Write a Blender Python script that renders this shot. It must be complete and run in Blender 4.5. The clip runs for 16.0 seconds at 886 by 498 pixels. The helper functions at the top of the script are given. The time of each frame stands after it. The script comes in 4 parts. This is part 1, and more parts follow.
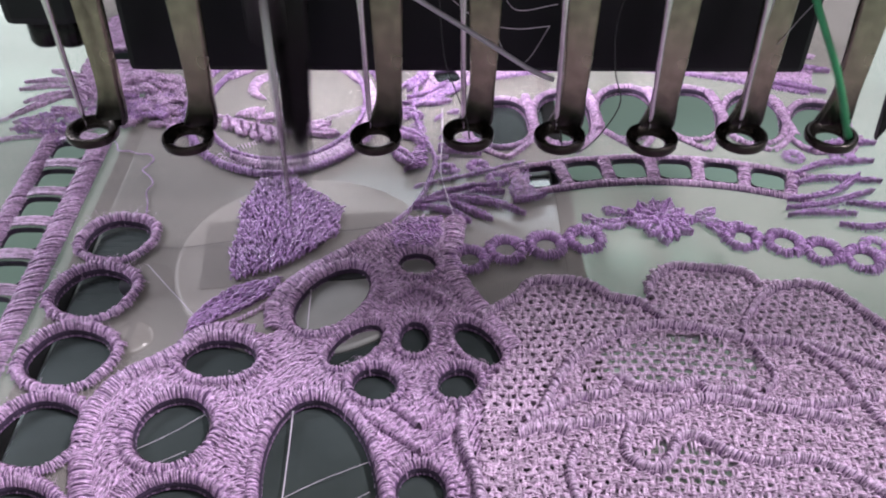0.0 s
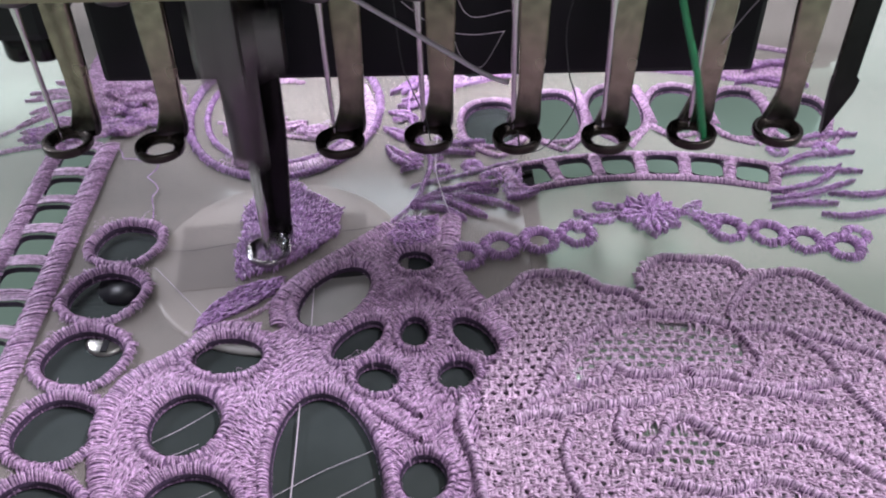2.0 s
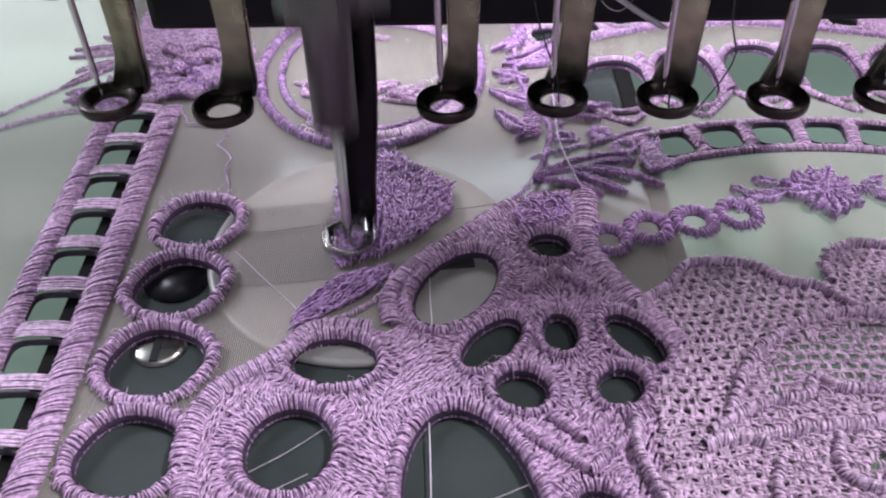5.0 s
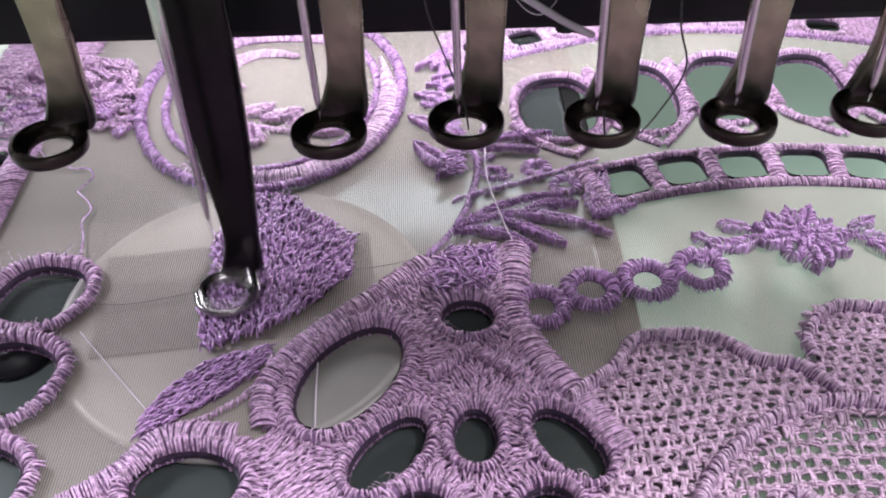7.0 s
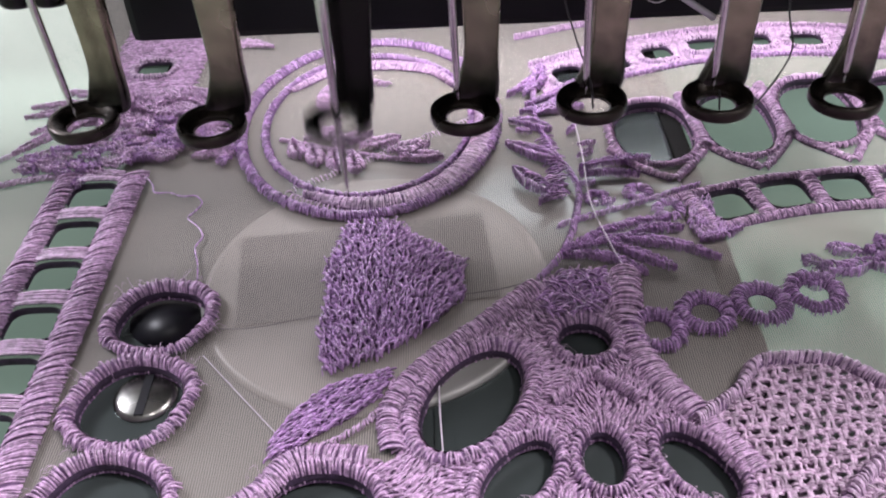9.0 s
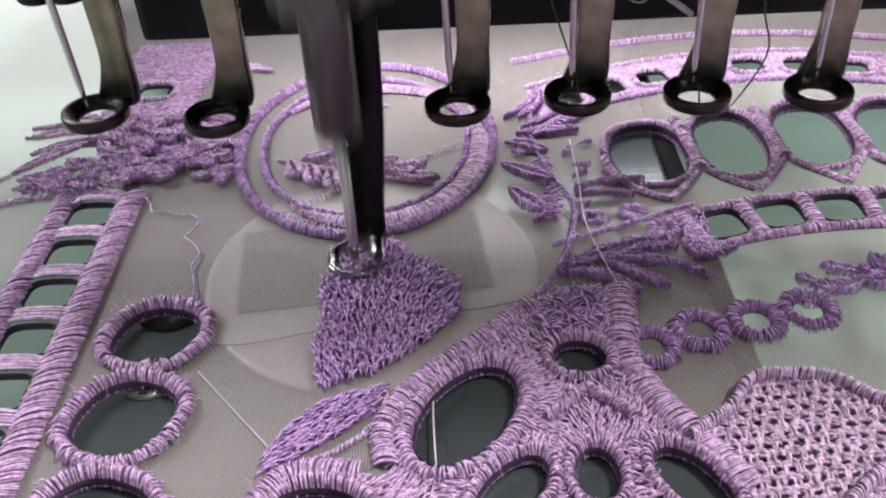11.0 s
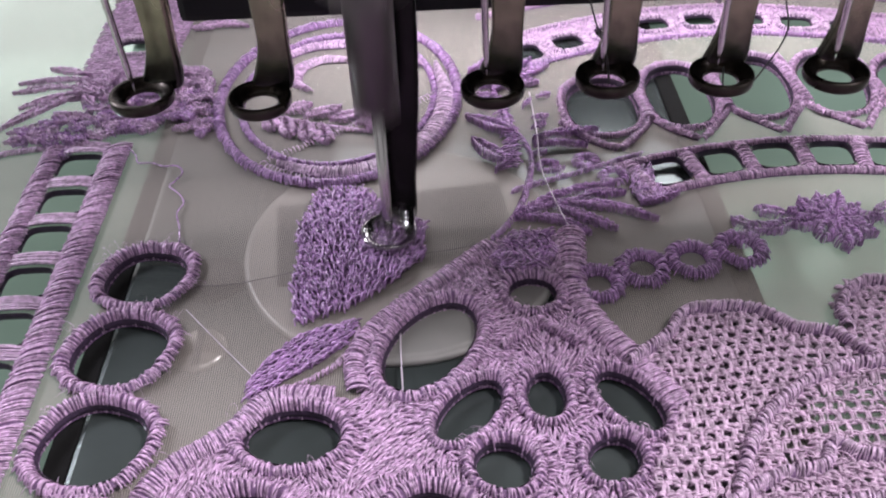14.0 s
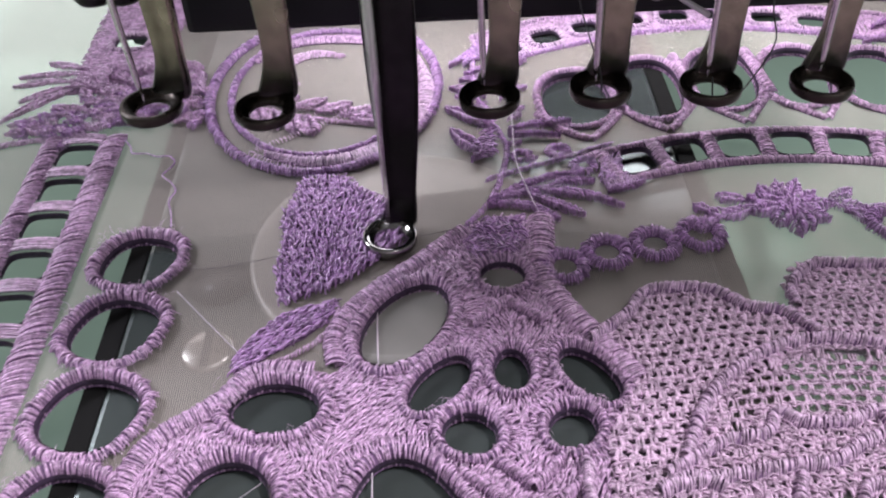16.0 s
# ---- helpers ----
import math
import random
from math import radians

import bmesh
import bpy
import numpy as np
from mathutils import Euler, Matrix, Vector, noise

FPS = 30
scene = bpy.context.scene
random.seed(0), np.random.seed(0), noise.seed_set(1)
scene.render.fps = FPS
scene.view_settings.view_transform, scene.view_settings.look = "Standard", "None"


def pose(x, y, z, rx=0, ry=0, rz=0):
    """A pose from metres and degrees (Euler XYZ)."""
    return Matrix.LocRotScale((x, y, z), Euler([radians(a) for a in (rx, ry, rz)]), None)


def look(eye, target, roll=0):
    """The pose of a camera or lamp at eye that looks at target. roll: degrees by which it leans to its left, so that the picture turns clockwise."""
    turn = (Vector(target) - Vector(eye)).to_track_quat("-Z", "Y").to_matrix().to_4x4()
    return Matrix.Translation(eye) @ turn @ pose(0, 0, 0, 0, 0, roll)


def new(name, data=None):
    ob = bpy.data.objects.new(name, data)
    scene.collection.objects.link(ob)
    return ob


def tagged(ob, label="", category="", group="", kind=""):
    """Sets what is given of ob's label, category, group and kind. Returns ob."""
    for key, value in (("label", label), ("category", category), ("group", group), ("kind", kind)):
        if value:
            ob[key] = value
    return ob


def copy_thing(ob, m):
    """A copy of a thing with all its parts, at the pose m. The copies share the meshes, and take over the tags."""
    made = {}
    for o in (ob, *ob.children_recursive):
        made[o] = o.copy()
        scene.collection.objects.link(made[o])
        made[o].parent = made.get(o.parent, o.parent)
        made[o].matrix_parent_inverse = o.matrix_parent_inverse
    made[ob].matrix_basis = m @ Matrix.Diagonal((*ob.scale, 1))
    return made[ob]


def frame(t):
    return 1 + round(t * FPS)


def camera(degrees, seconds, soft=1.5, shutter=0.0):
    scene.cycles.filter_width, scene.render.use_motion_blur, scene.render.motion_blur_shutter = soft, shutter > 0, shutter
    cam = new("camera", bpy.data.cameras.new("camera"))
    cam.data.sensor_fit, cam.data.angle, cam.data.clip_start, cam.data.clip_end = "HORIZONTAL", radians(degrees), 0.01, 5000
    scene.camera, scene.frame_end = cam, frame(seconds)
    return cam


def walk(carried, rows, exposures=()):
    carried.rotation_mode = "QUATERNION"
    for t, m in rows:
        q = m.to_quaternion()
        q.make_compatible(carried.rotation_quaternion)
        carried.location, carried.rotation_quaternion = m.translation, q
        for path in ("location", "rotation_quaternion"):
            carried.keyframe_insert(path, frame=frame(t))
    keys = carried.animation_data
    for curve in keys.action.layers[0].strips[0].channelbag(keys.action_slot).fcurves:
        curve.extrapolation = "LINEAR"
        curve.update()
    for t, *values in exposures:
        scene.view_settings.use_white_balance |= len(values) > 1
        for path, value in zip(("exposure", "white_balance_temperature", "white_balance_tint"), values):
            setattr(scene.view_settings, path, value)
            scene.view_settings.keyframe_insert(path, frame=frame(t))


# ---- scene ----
cam = camera(52.19, 16.0, soft=2.1, shutter=0.4)
walk(cam, [
    (0.0, pose(0.02653, -0.13129, 0.11567, 49.076, -0.453, -0.324)),
    (0.5, pose(0.02629, -0.13236, 0.11716, 49.410, -0.672, -0.882)),
    (1.0, pose(0.03057, -0.13222, 0.12280, 48.621, 0.703, -0.846)),
    (1.5, pose(0.03113, -0.13582, 0.11952, 49.523, 0.774, -1.016)),
    (2.0, pose(0.03258, -0.13651, 0.11955, 49.105, 0.451, -1.258)),
    (2.5, pose(0.03387, -0.13605, 0.11898, 48.803, 0.406, -0.596)),
    (3.0, pose(0.03057, -0.13398, 0.12009, 49.457, 0.401, -0.532)),
    (3.5, pose(0.02027, -0.12893, 0.11506, 48.616, 0.553, -0.248)),
    (3.7, pose(0.02162, -0.12893, 0.11414, 49.580, 1.516, 0.523)),
    (5.8, pose(0.01258, -0.09803, 0.09245, 47.512, 0.456, -1.596)),
    (6.0, pose(0.01291, -0.09603, 0.09201, 48.211, 0.608, -1.742)),
    (6.5, pose(0.02665, -0.09402, 0.08604, 48.534, 0.892, -1.351)),
    (7.0, pose(0.02768, -0.08790, 0.08776, 47.947, 0.972, -1.928)),
    (7.5, pose(0.01732, -0.09195, 0.08707, 50.391, 2.628, -0.338)),
    (8.0, pose(0.01265, -0.09662, 0.09176, 49.072, 2.088, -1.542)),
    (8.5, pose(0.01294, -0.09666, 0.08935, 49.946, 2.524, -1.310)),
    (9.0, pose(0.01523, -0.09893, 0.08897, 49.539, 2.558, -0.580)),
    (11.3, pose(0.01617, -0.10728, 0.08741, 51.793, 2.454, -0.411)),
    (11.5, pose(0.01333, -0.10548, 0.09090, 50.187, 1.766, -2.134)),
    (12.0, pose(0.01015, -0.10903, 0.09300, 50.218, 1.359, -2.916)),
    (12.5, pose(0.01151, -0.10820, 0.09383, 48.285, 1.990, -2.017)),
    (13.0, pose(0.01020, -0.10927, 0.09266, 48.979, 2.325, -1.740)),
    (13.5, pose(0.00905, -0.10977, 0.09207, 49.120, 2.204, -1.818)),
    (14.0, pose(0.00833, -0.10898, 0.09484, 48.240, 1.904, -1.739)),
    (14.5, pose(0.00908, -0.11107, 0.09711, 48.234, 2.092, -1.503)),
    (15.0, pose(0.00792, -0.11652, 0.09645, 49.328, 1.992, -1.492)),
    (15.5, pose(0.00805, -0.11740, 0.10072, 48.082, 2.033, -1.259)),
    (16.0, pose(0.00900, -0.11131, 0.09921, 47.784, 2.076, -1.643)),
], exposures=[(0.0, -0.21, 6050, 20), (3.0, -0.21, 6050, 20), (5.0, -0.23, 6050, 20), (6.0, -0.30, 6150, 20), (6.5, -0.13, 6150, 20), (7.0, 0.10, 6280, 20), (8.0, 0.09, 6280, 20), (8.5, -0.25, 6280, 20), (9.0, -0.19, 6280, 20), (11.5, -0.16, 6280, 20), (12.5, -0.10, 6280, 20), (14.0, -0.24, 6280, 20), (14.5, -0.16, 6280, 20), (16.0, -0.20, 6280, 20)])

# ---------------------------------------------------------------- light and world
world = bpy.data.worlds.new("room_light")
scene.world = world
world.use_nodes = True
world.node_tree.nodes["Background"].inputs[0].default_value = (0.9, 0.95, 1.0, 1)
world.node_tree.nodes["Background"].inputs[1].default_value = 0.05


def area_lamp(name, eye, target, sx, sy, watts, colour):
    data = bpy.data.lights.new(name, "AREA")
    data.shape, data.size, data.size_y, data.energy, data.color = "RECTANGLE", sx, sy, watts, colour
    ob = new(name, data)
    ob.matrix_world = look(eye, target)
    return ob


# Key light added on the right to rake the stitches; no source is seen.
area_lamp("right_key_lamp", (1.25, 0.16, 1.9), (0, 0, 0), 0.5, 0.22, 76, (1.0, 0.98, 0.95))
# Added fill from the front, no fitting known; it lifts the centre.
area_lamp("front_fill_lamp", (0.3, -0.75, 2.2), (0.02, -0.02, 0), 0.6, 0.2, 9.5, (1.0, 0.98, 0.95))
area_lamp("window_lamp", (-1.75, 0.95, 1.5), (0, 0.02, 0), 0.5, 0.45, 66, (0.95, 0.98, 1.0))
# Added, no window seen: mirrored in the table, it brightens the far left gauze.
area_lamp("back_left_reflection_lamp", (-1.15, 2.1, 0.88), (-0.09, 0.10, 0), 1.2, 0.6, 7, (1.0, 0.93, 0.89))
# Unseen source added so the arch openings mirror a pale light in the table.
area_lamp("rear_reflection_lamp", (0.80, 2.1, 1.15), (0.06, 0.05, 0), 1.7, 0.6, 3.4, (0.97, 0.99, 1.0))
area_lamp("machine_lamp", (0.032, 0.058, 0.0288), (0.032, 0.0570, 0), 0.110, 0.016, 0.082, (1.0, 0.99, 0.97))


# ---------------------------------------------------------------- materials
def material(name, base, rough=0.5, metal=0.0, spec=0.5, vary=0.0, scale=400.0, bump=0.0, island=0.0, dark=None):
    m = bpy.data.materials.new(name)
    m.use_nodes = True
    nt = m.node_tree
    b = nt.nodes["Principled BSDF"]
    b.inputs["Base Color"].default_value = (*base, 1)
    b.inputs["Roughness"].default_value = rough
    b.inputs["Metallic"].default_value = metal
    b.inputs["Specular IOR Level"].default_value = spec
    if vary or bump or island:
        tc = nt.nodes.new("ShaderNodeTexCoord")
        n1 = nt.nodes.new("ShaderNodeTexNoise")
        n1.inputs["Scale"].default_value, n1.inputs["Detail"].default_value = scale, 5
        nt.links.new(tc.outputs["Object"], n1.inputs["Vector"])
        n2 = nt.nodes.new("ShaderNodeTexNoise")
        n2.inputs["Scale"].default_value, n2.inputs["Detail"].default_value = scale * 0.12, 3
        nt.links.new(tc.outputs["Object"], n2.inputs["Vector"])
        mix = nt.nodes.new("ShaderNodeMix")
        mix.data_type = "RGBA"
        lo = dark or tuple(c * (1 - vary) for c in base)
        hi = tuple(min(1, c * (1 + vary)) for c in base)
        mix.inputs["A"].default_value, mix.inputs["B"].default_value = (*lo, 1), (*hi, 1)
        add = nt.nodes.new("ShaderNodeMath")
        add.operation = "ADD"
        half = nt.nodes.new("ShaderNodeMath")
        half.operation = "MULTIPLY"
        half.inputs[1].default_value = 0.5
        nt.links.new(n1.outputs["Fac"], add.inputs[0])
        nt.links.new(n2.outputs["Fac"], add.inputs[1])
        nt.links.new(add.outputs[0], half.inputs[0])
        fac = half.outputs[0]
        if island:
            geo = nt.nodes.new("ShaderNodeNewGeometry")
            im = nt.nodes.new("ShaderNodeMix")
            im.inputs["Factor"].default_value = island
            sp = nt.nodes.new("ShaderNodeMapRange")
            sp.inputs["From Min"].default_value, sp.inputs["From Max"].default_value = 0.36, 0.64
            nt.links.new(n1.outputs["Fac"], sp.inputs["Value"])
            fac = sp.outputs["Result"]
            nt.links.new(fac, im.inputs["A"])
            nt.links.new(geo.outputs["Random Per Island"], im.inputs["B"])
            fac = im.outputs["Result"]
        ramp = nt.nodes.new("ShaderNodeMapRange")
        ramp.inputs["From Min"].default_value, ramp.inputs["From Max"].default_value = (0.2, 0.8) if island else (0.35, 0.65)
        nt.links.new(fac, ramp.inputs["Value"])
        nt.links.new(ramp.outputs["Result"], mix.inputs["Factor"])
        nt.links.new(mix.outputs["Result"], b.inputs["Base Color"])
        rr = nt.nodes.new("ShaderNodeMapRange")
        rr.inputs["To Min"].default_value, rr.inputs["To Max"].default_value = max(0.02, rough * 0.75), min(1, rough * 1.3)
        nt.links.new(n2.outputs["Fac"], rr.inputs["Value"])
        nt.links.new(rr.outputs["Result"], b.inputs["Roughness"])
        if bump:
            bp = nt.nodes.new("ShaderNodeBump")
            bp.inputs["Strength"].default_value, bp.inputs["Distance"].default_value = bump, 0.0002
            nt.links.new(n1.outputs["Fac"], bp.inputs["Height"])
            nt.links.new(bp.outputs["Normal"], b.inputs["Normal"])
    return m


def sheer_material(name, base, clear, weave):
    """Woven gauze: fine bars of thread with light passing between them."""
    m = material(name, base, 0.55, vary=0.08, scale=90)
    nt = m.node_tree
    b, out = nt.nodes["Principled BSDF"], nt.nodes["Material Output"]
    b.inputs["Sheen Weight"].default_value, b.inputs["Sheen Roughness"].default_value = 0.8, 0.35
    tc = nt.nodes.new("ShaderNodeTexCoord")
    wv = []
    for axis, count in (("X", weave), ("Y", weave * 1.7)):
        w = nt.nodes.new("ShaderNodeTexWave")
        w.bands_direction = axis
        w.inputs["Scale"].default_value = count
        w.inputs["Distortion"].default_value = 0.4
        nt.links.new(tc.outputs["Object"], w.inputs["Vector"])
        wv.append(w)
    mx = nt.nodes.new("ShaderNodeMath")
    mx.operation = "MULTIPLY_ADD"
    mx.inputs[1].default_value = 0.35
    sc = nt.nodes.new("ShaderNodeMath")
    sc.operation = "MULTIPLY"
    sc.inputs[1].default_value = 0.65
    nt.links.new(wv[0].outputs["Fac"], sc.inputs[0])
    nt.links.new(sc.outputs[0], mx.inputs[2])
    nt.links.new(wv[1].outputs["Fac"], mx.inputs[0])
    mr = nt.nodes.new("ShaderNodeMapRange")
    mr.inputs["To Min"].default_value, mr.inputs["To Max"].default_value = min(1, clear * 1.25), clear * 0.75
    nt.links.new(mx.outputs[0], mr.inputs["Value"])
    tr = nt.nodes.new("ShaderNodeBsdfTransparent")
    ms = nt.nodes.new("ShaderNodeMixShader")
    nt.links.new(mr.outputs["Result"], ms.inputs["Fac"])
    tl = nt.nodes.new("ShaderNodeBsdfTranslucent")
    tl.inputs["Color"].default_value = (*base, 1)
    half = nt.nodes.new("ShaderNodeMixShader")
    half.inputs["Fac"].default_value = 0.4
    nt.links.new(b.outputs[0], half.inputs[1])
    nt.links.new(tl.outputs[0], half.inputs[2])
    nt.links.new(half.outputs[0], ms.inputs[1])
    nt.links.new(tr.outputs[0], ms.inputs[2])
    nt.links.new(ms.outputs[0], out.inputs["Surface"])
    return m


def scratched(name, base, rough):
    """Polished plate with long fine scratches across it."""
    m = material(name, base, rough, 0.68, vary=0.3, scale=60)
    nt = m.node_tree
    b = nt.nodes["Principled BSDF"]
    tc = nt.nodes.new("ShaderNodeTexCoord")
    mp = nt.nodes.new("ShaderNodeMapping")
    mp.inputs["Rotation"].default_value = (0, 0, radians(-28))
    mp.inputs["Scale"].default_value = (25, 900, 1)
    nz = nt.nodes.new("ShaderNodeTexNoise")
    nz.inputs["Scale"].default_value, nz.inputs["Detail"].default_value = 1.0, 4
    nt.links.new(tc.outputs["Object"], mp.inputs["Vector"])
    nt.links.new(mp.outputs["Vector"], nz.inputs["Vector"])
    bp = nt.nodes.new("ShaderNodeBump")
    bp.inputs["Strength"].default_value, bp.inputs["Distance"].default_value = 0.14, 0.0002
    nt.links.new(nz.outputs["Fac"], bp.inputs["Height"])
    nt.links.new(bp.outputs["Normal"], b.inputs["Normal"])
    return m


M_THREAD = material("lilac_thread", (0.455, 0.292, 0.46), 0.33, spec=0.8, vary=0.42, scale=1500, bump=1.0, island=0.34)
# Violet thread, also used where lilac thread lies in shade.
M_THREAD_DEEP = material("violet_and_shaded_thread", (0.365, 0.205, 0.425), 0.28, spec=0.9, vary=0.45, scale=1500, bump=1.0, island=0.36)
M_THREAD_PALE = material("pale_lilac_thread", (0.53, 0.377, 0.53), 0.34, spec=0.8, vary=0.36, scale=1200, bump=1.0, island=0.38)
M_THREAD_NET = material("greyed_lilac_thread", (0.495, 0.35, 0.48), 0.40, spec=0.7, vary=0.4, scale=1200, bump=1.0, island=0.38)
M_CLOTH = sheer_material("sheer_organza", (0.665, 0.593, 0.545), 0.59, 980)
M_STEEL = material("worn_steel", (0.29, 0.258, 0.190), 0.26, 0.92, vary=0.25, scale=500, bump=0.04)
def shade_foot_end(m):
    """Paints the dark shading of the bar's lower end into its colour, fading upwards."""
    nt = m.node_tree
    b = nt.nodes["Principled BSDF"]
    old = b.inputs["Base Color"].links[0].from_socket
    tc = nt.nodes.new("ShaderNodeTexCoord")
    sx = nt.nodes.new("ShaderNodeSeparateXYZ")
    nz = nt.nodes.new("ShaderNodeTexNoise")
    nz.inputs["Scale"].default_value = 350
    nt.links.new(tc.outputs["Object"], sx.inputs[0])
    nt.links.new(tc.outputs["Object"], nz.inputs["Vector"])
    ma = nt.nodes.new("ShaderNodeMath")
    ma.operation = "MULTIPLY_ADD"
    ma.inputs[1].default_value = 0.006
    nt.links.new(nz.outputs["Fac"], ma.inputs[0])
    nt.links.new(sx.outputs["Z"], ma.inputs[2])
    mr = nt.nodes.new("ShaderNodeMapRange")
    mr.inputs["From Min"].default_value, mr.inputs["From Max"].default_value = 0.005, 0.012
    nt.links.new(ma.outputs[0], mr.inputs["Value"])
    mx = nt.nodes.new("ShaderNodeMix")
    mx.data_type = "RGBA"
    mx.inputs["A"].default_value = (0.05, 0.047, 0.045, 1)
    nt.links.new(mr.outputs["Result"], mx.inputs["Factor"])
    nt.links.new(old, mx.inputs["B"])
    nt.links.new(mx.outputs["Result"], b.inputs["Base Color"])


shade_foot_end(M_STEEL)
M_DARK = material("blackened_steel", (0.020, 0.019, 0.019), 0.24, 0.85, vary=0.35, scale=700, bump=0.05)
M_RING = material("bronzed_black_steel", (0.040, 0.033, 0.029), 0.26, 0.85, vary=0.4, scale=500, bump=0.05)
M_CHROME = material("dark_chrome", (0.30, 0.29, 0.29), 0.14, 1.0, vary=0.2, scale=900)
M_CLAMP = material("grey_steel", (0.145, 0.130, 0.132), 0.36, 0.9, vary=0.3, scale=300, bump=0.06)
M_NEEDLE = material("bright_steel", (0.62, 0.61, 0.60), 0.16, 1.0, vary=0.1, scale=900)
M_SCREW = material("worn_chrome", (0.27, 0.265, 0.25), 0.26, 1.0, vary=0.2, scale=700)
M_BLACK = material("black_plastic", (0.007, 0.007, 0.010), 0.42, spec=0.3, vary=0.3, scale=60, bump=0.05)
M_PLATE = scratched("polished_arm_plate", (0.088, 0.106, 0.104), 0.22)
M_NET_GAUZE = sheer_material("violet_tinted_gauze", (0.40, 0.31, 0.39), 0.17, 980)
# Cut edge darker than any thread: the shade inside the openings is in it.
M_CUT = material("shaded_cut_edge", (0.040, 0.022, 0.050), 0.6, vary=0.5, scale=1500, bump=0.8)
# Underlay made darker than the thread, as the shade in the stitch gaps.
M_SHADED_UNDERLAY = material("shaded_violet_underlay", (0.145, 0.078, 0.168), 0.7, vary=0.3, scale=900, bump=0.3)
M_NEEDLE_PLATE = material("brushed_needle_plate", (0.225, 0.218, 0.208), 0.44, 0.30, vary=0.12, scale=120)
M_SLOT = material("dark_grey_insert", (0.012, 0.012, 0.013), 0.6, 0.0, vary=0.15, scale=150)
M_RUBBER = material("black_rubber", (0.006, 0.006, 0.006), 0.75, spec=0.1, vary=0.2, scale=400)
M_TABLE = material("pale_green_table", (0.29, 0.42, 0.34), 0.10, 0.40, vary=0.10, scale=12)
M_BEIGE = material("beige_enamel", (0.30, 0.275, 0.165), 0.4, vary=0.1, scale=30)
M_WALL = material("grey_wall_paint", (0.42, 0.415, 0.41), 0.7, vary=0.04, scale=6)
M_FLOOR = material("grey_floor", (0.28, 0.28, 0.28), 0.5, vary=0.15, scale=8)
M_GREEN_THREAD = material("green_thread", (0.04, 0.36, 0.14), 0.45, vary=0.2, scale=300)
M_DARK_THREAD = material("black_thread", (0.02, 0.02, 0.022), 0.5, vary=0.2, scale=300)
M_GREY_THREAD = material("grey_thread", (0.16, 0.14, 0.15), 0.5, vary=0.2, scale=300)
M_WHITE_THREAD = material("pale_thread", (0.55, 0.48, 0.56), 0.45, vary=0.15, scale=300)


# ---------------------------------------------------------------- mesh tools
MM = 0.001
STITCHED = set()
BEDS = {}
BEDDED = {"satin_eyelet", "arch_post", "satin_oval", "ladder_rail", "ladder_rung", "band_edge", "band_bar", "arch_edge", "arch_foot", "top_eyelet", "top_cord", "satin_border", "rose_outline", "medallion_ring",
          "medallion_crescent", "chain_ring", "chevron_ridge"}


def part(name, mesh, mat, parent, label="", m=None):
    if isinstance(mesh, bmesh.types.BMesh):
        data = bpy.data.meshes.new(name)
        mesh.to_mesh(data)
        mesh.free()
        mesh = data
    if not mesh.materials:
        mesh.materials.append(mat)
    ob = new(name, mesh)
    ob.parent = parent
    if m is not None:
        ob.matrix_basis = m
    if label:
        ob["label"] = label
    if mesh.name in STITCHED:
        ob["kind"] = "stuff"
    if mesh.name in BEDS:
        part("underlay", BEDS[mesh.name], M_SHADED_UNDERLAY, ob, "violet underlay thread, darkened as the shade in the gaps")
    return ob


def thing(name, label, category, group="", kind="", m=None):
    ob = new(name)
    ob.empty_display_size = 0.005
    if m is not None:
        ob.matrix_basis = m
    return tagged(ob, label, category, group, kind)


def smooth(bm):
    for f in bm.faces:
        f.smooth = True
    return bm


def box(sx, sy, sz, at=(0, 0, 0), bevel=0.0, bm=None):
    bm = bm or bmesh.new()
    made = bmesh.ops.create_cube(bm, size=1, matrix=Matrix.Translation(at) @ Matrix.Diagonal((sx, sy, sz, 1)))
    if bevel:
        edges = list({e for v in made["verts"] for e in v.link_edges})
        bmesh.ops.bevel(bm, geom=edges, offset=bevel, segments=2, profile=0.6, affect="EDGES")
    return bm


def lathe(profile, n=24, bm=None, at=(0, 0, 0)):
    """Turned shape from (radius, height) pairs."""
    bm = bm or bmesh.new()
    rings = []
    for r, z in profile:
        rings.append([bm.verts.new((at[0] + r * math.cos(2 * math.pi * i / n), at[1] + r * math.sin(2 * math.pi * i / n), at[2] + z)) for i in range(n)])
    for a, b in zip(rings, rings[1:]):
        for i in range(n):
            bm.faces.new((a[i], a[(i + 1) % n], b[(i + 1) % n], b[i]))
    for ring, flip in ((rings[0], True), (rings[-1], False)):
        if profile[0] != profile[-1]:
            bm.faces.new(ring[::-1] if flip else ring)
    bmesh.ops.recalc_face_normals(bm, faces=bm.faces)
    return smooth(bm)


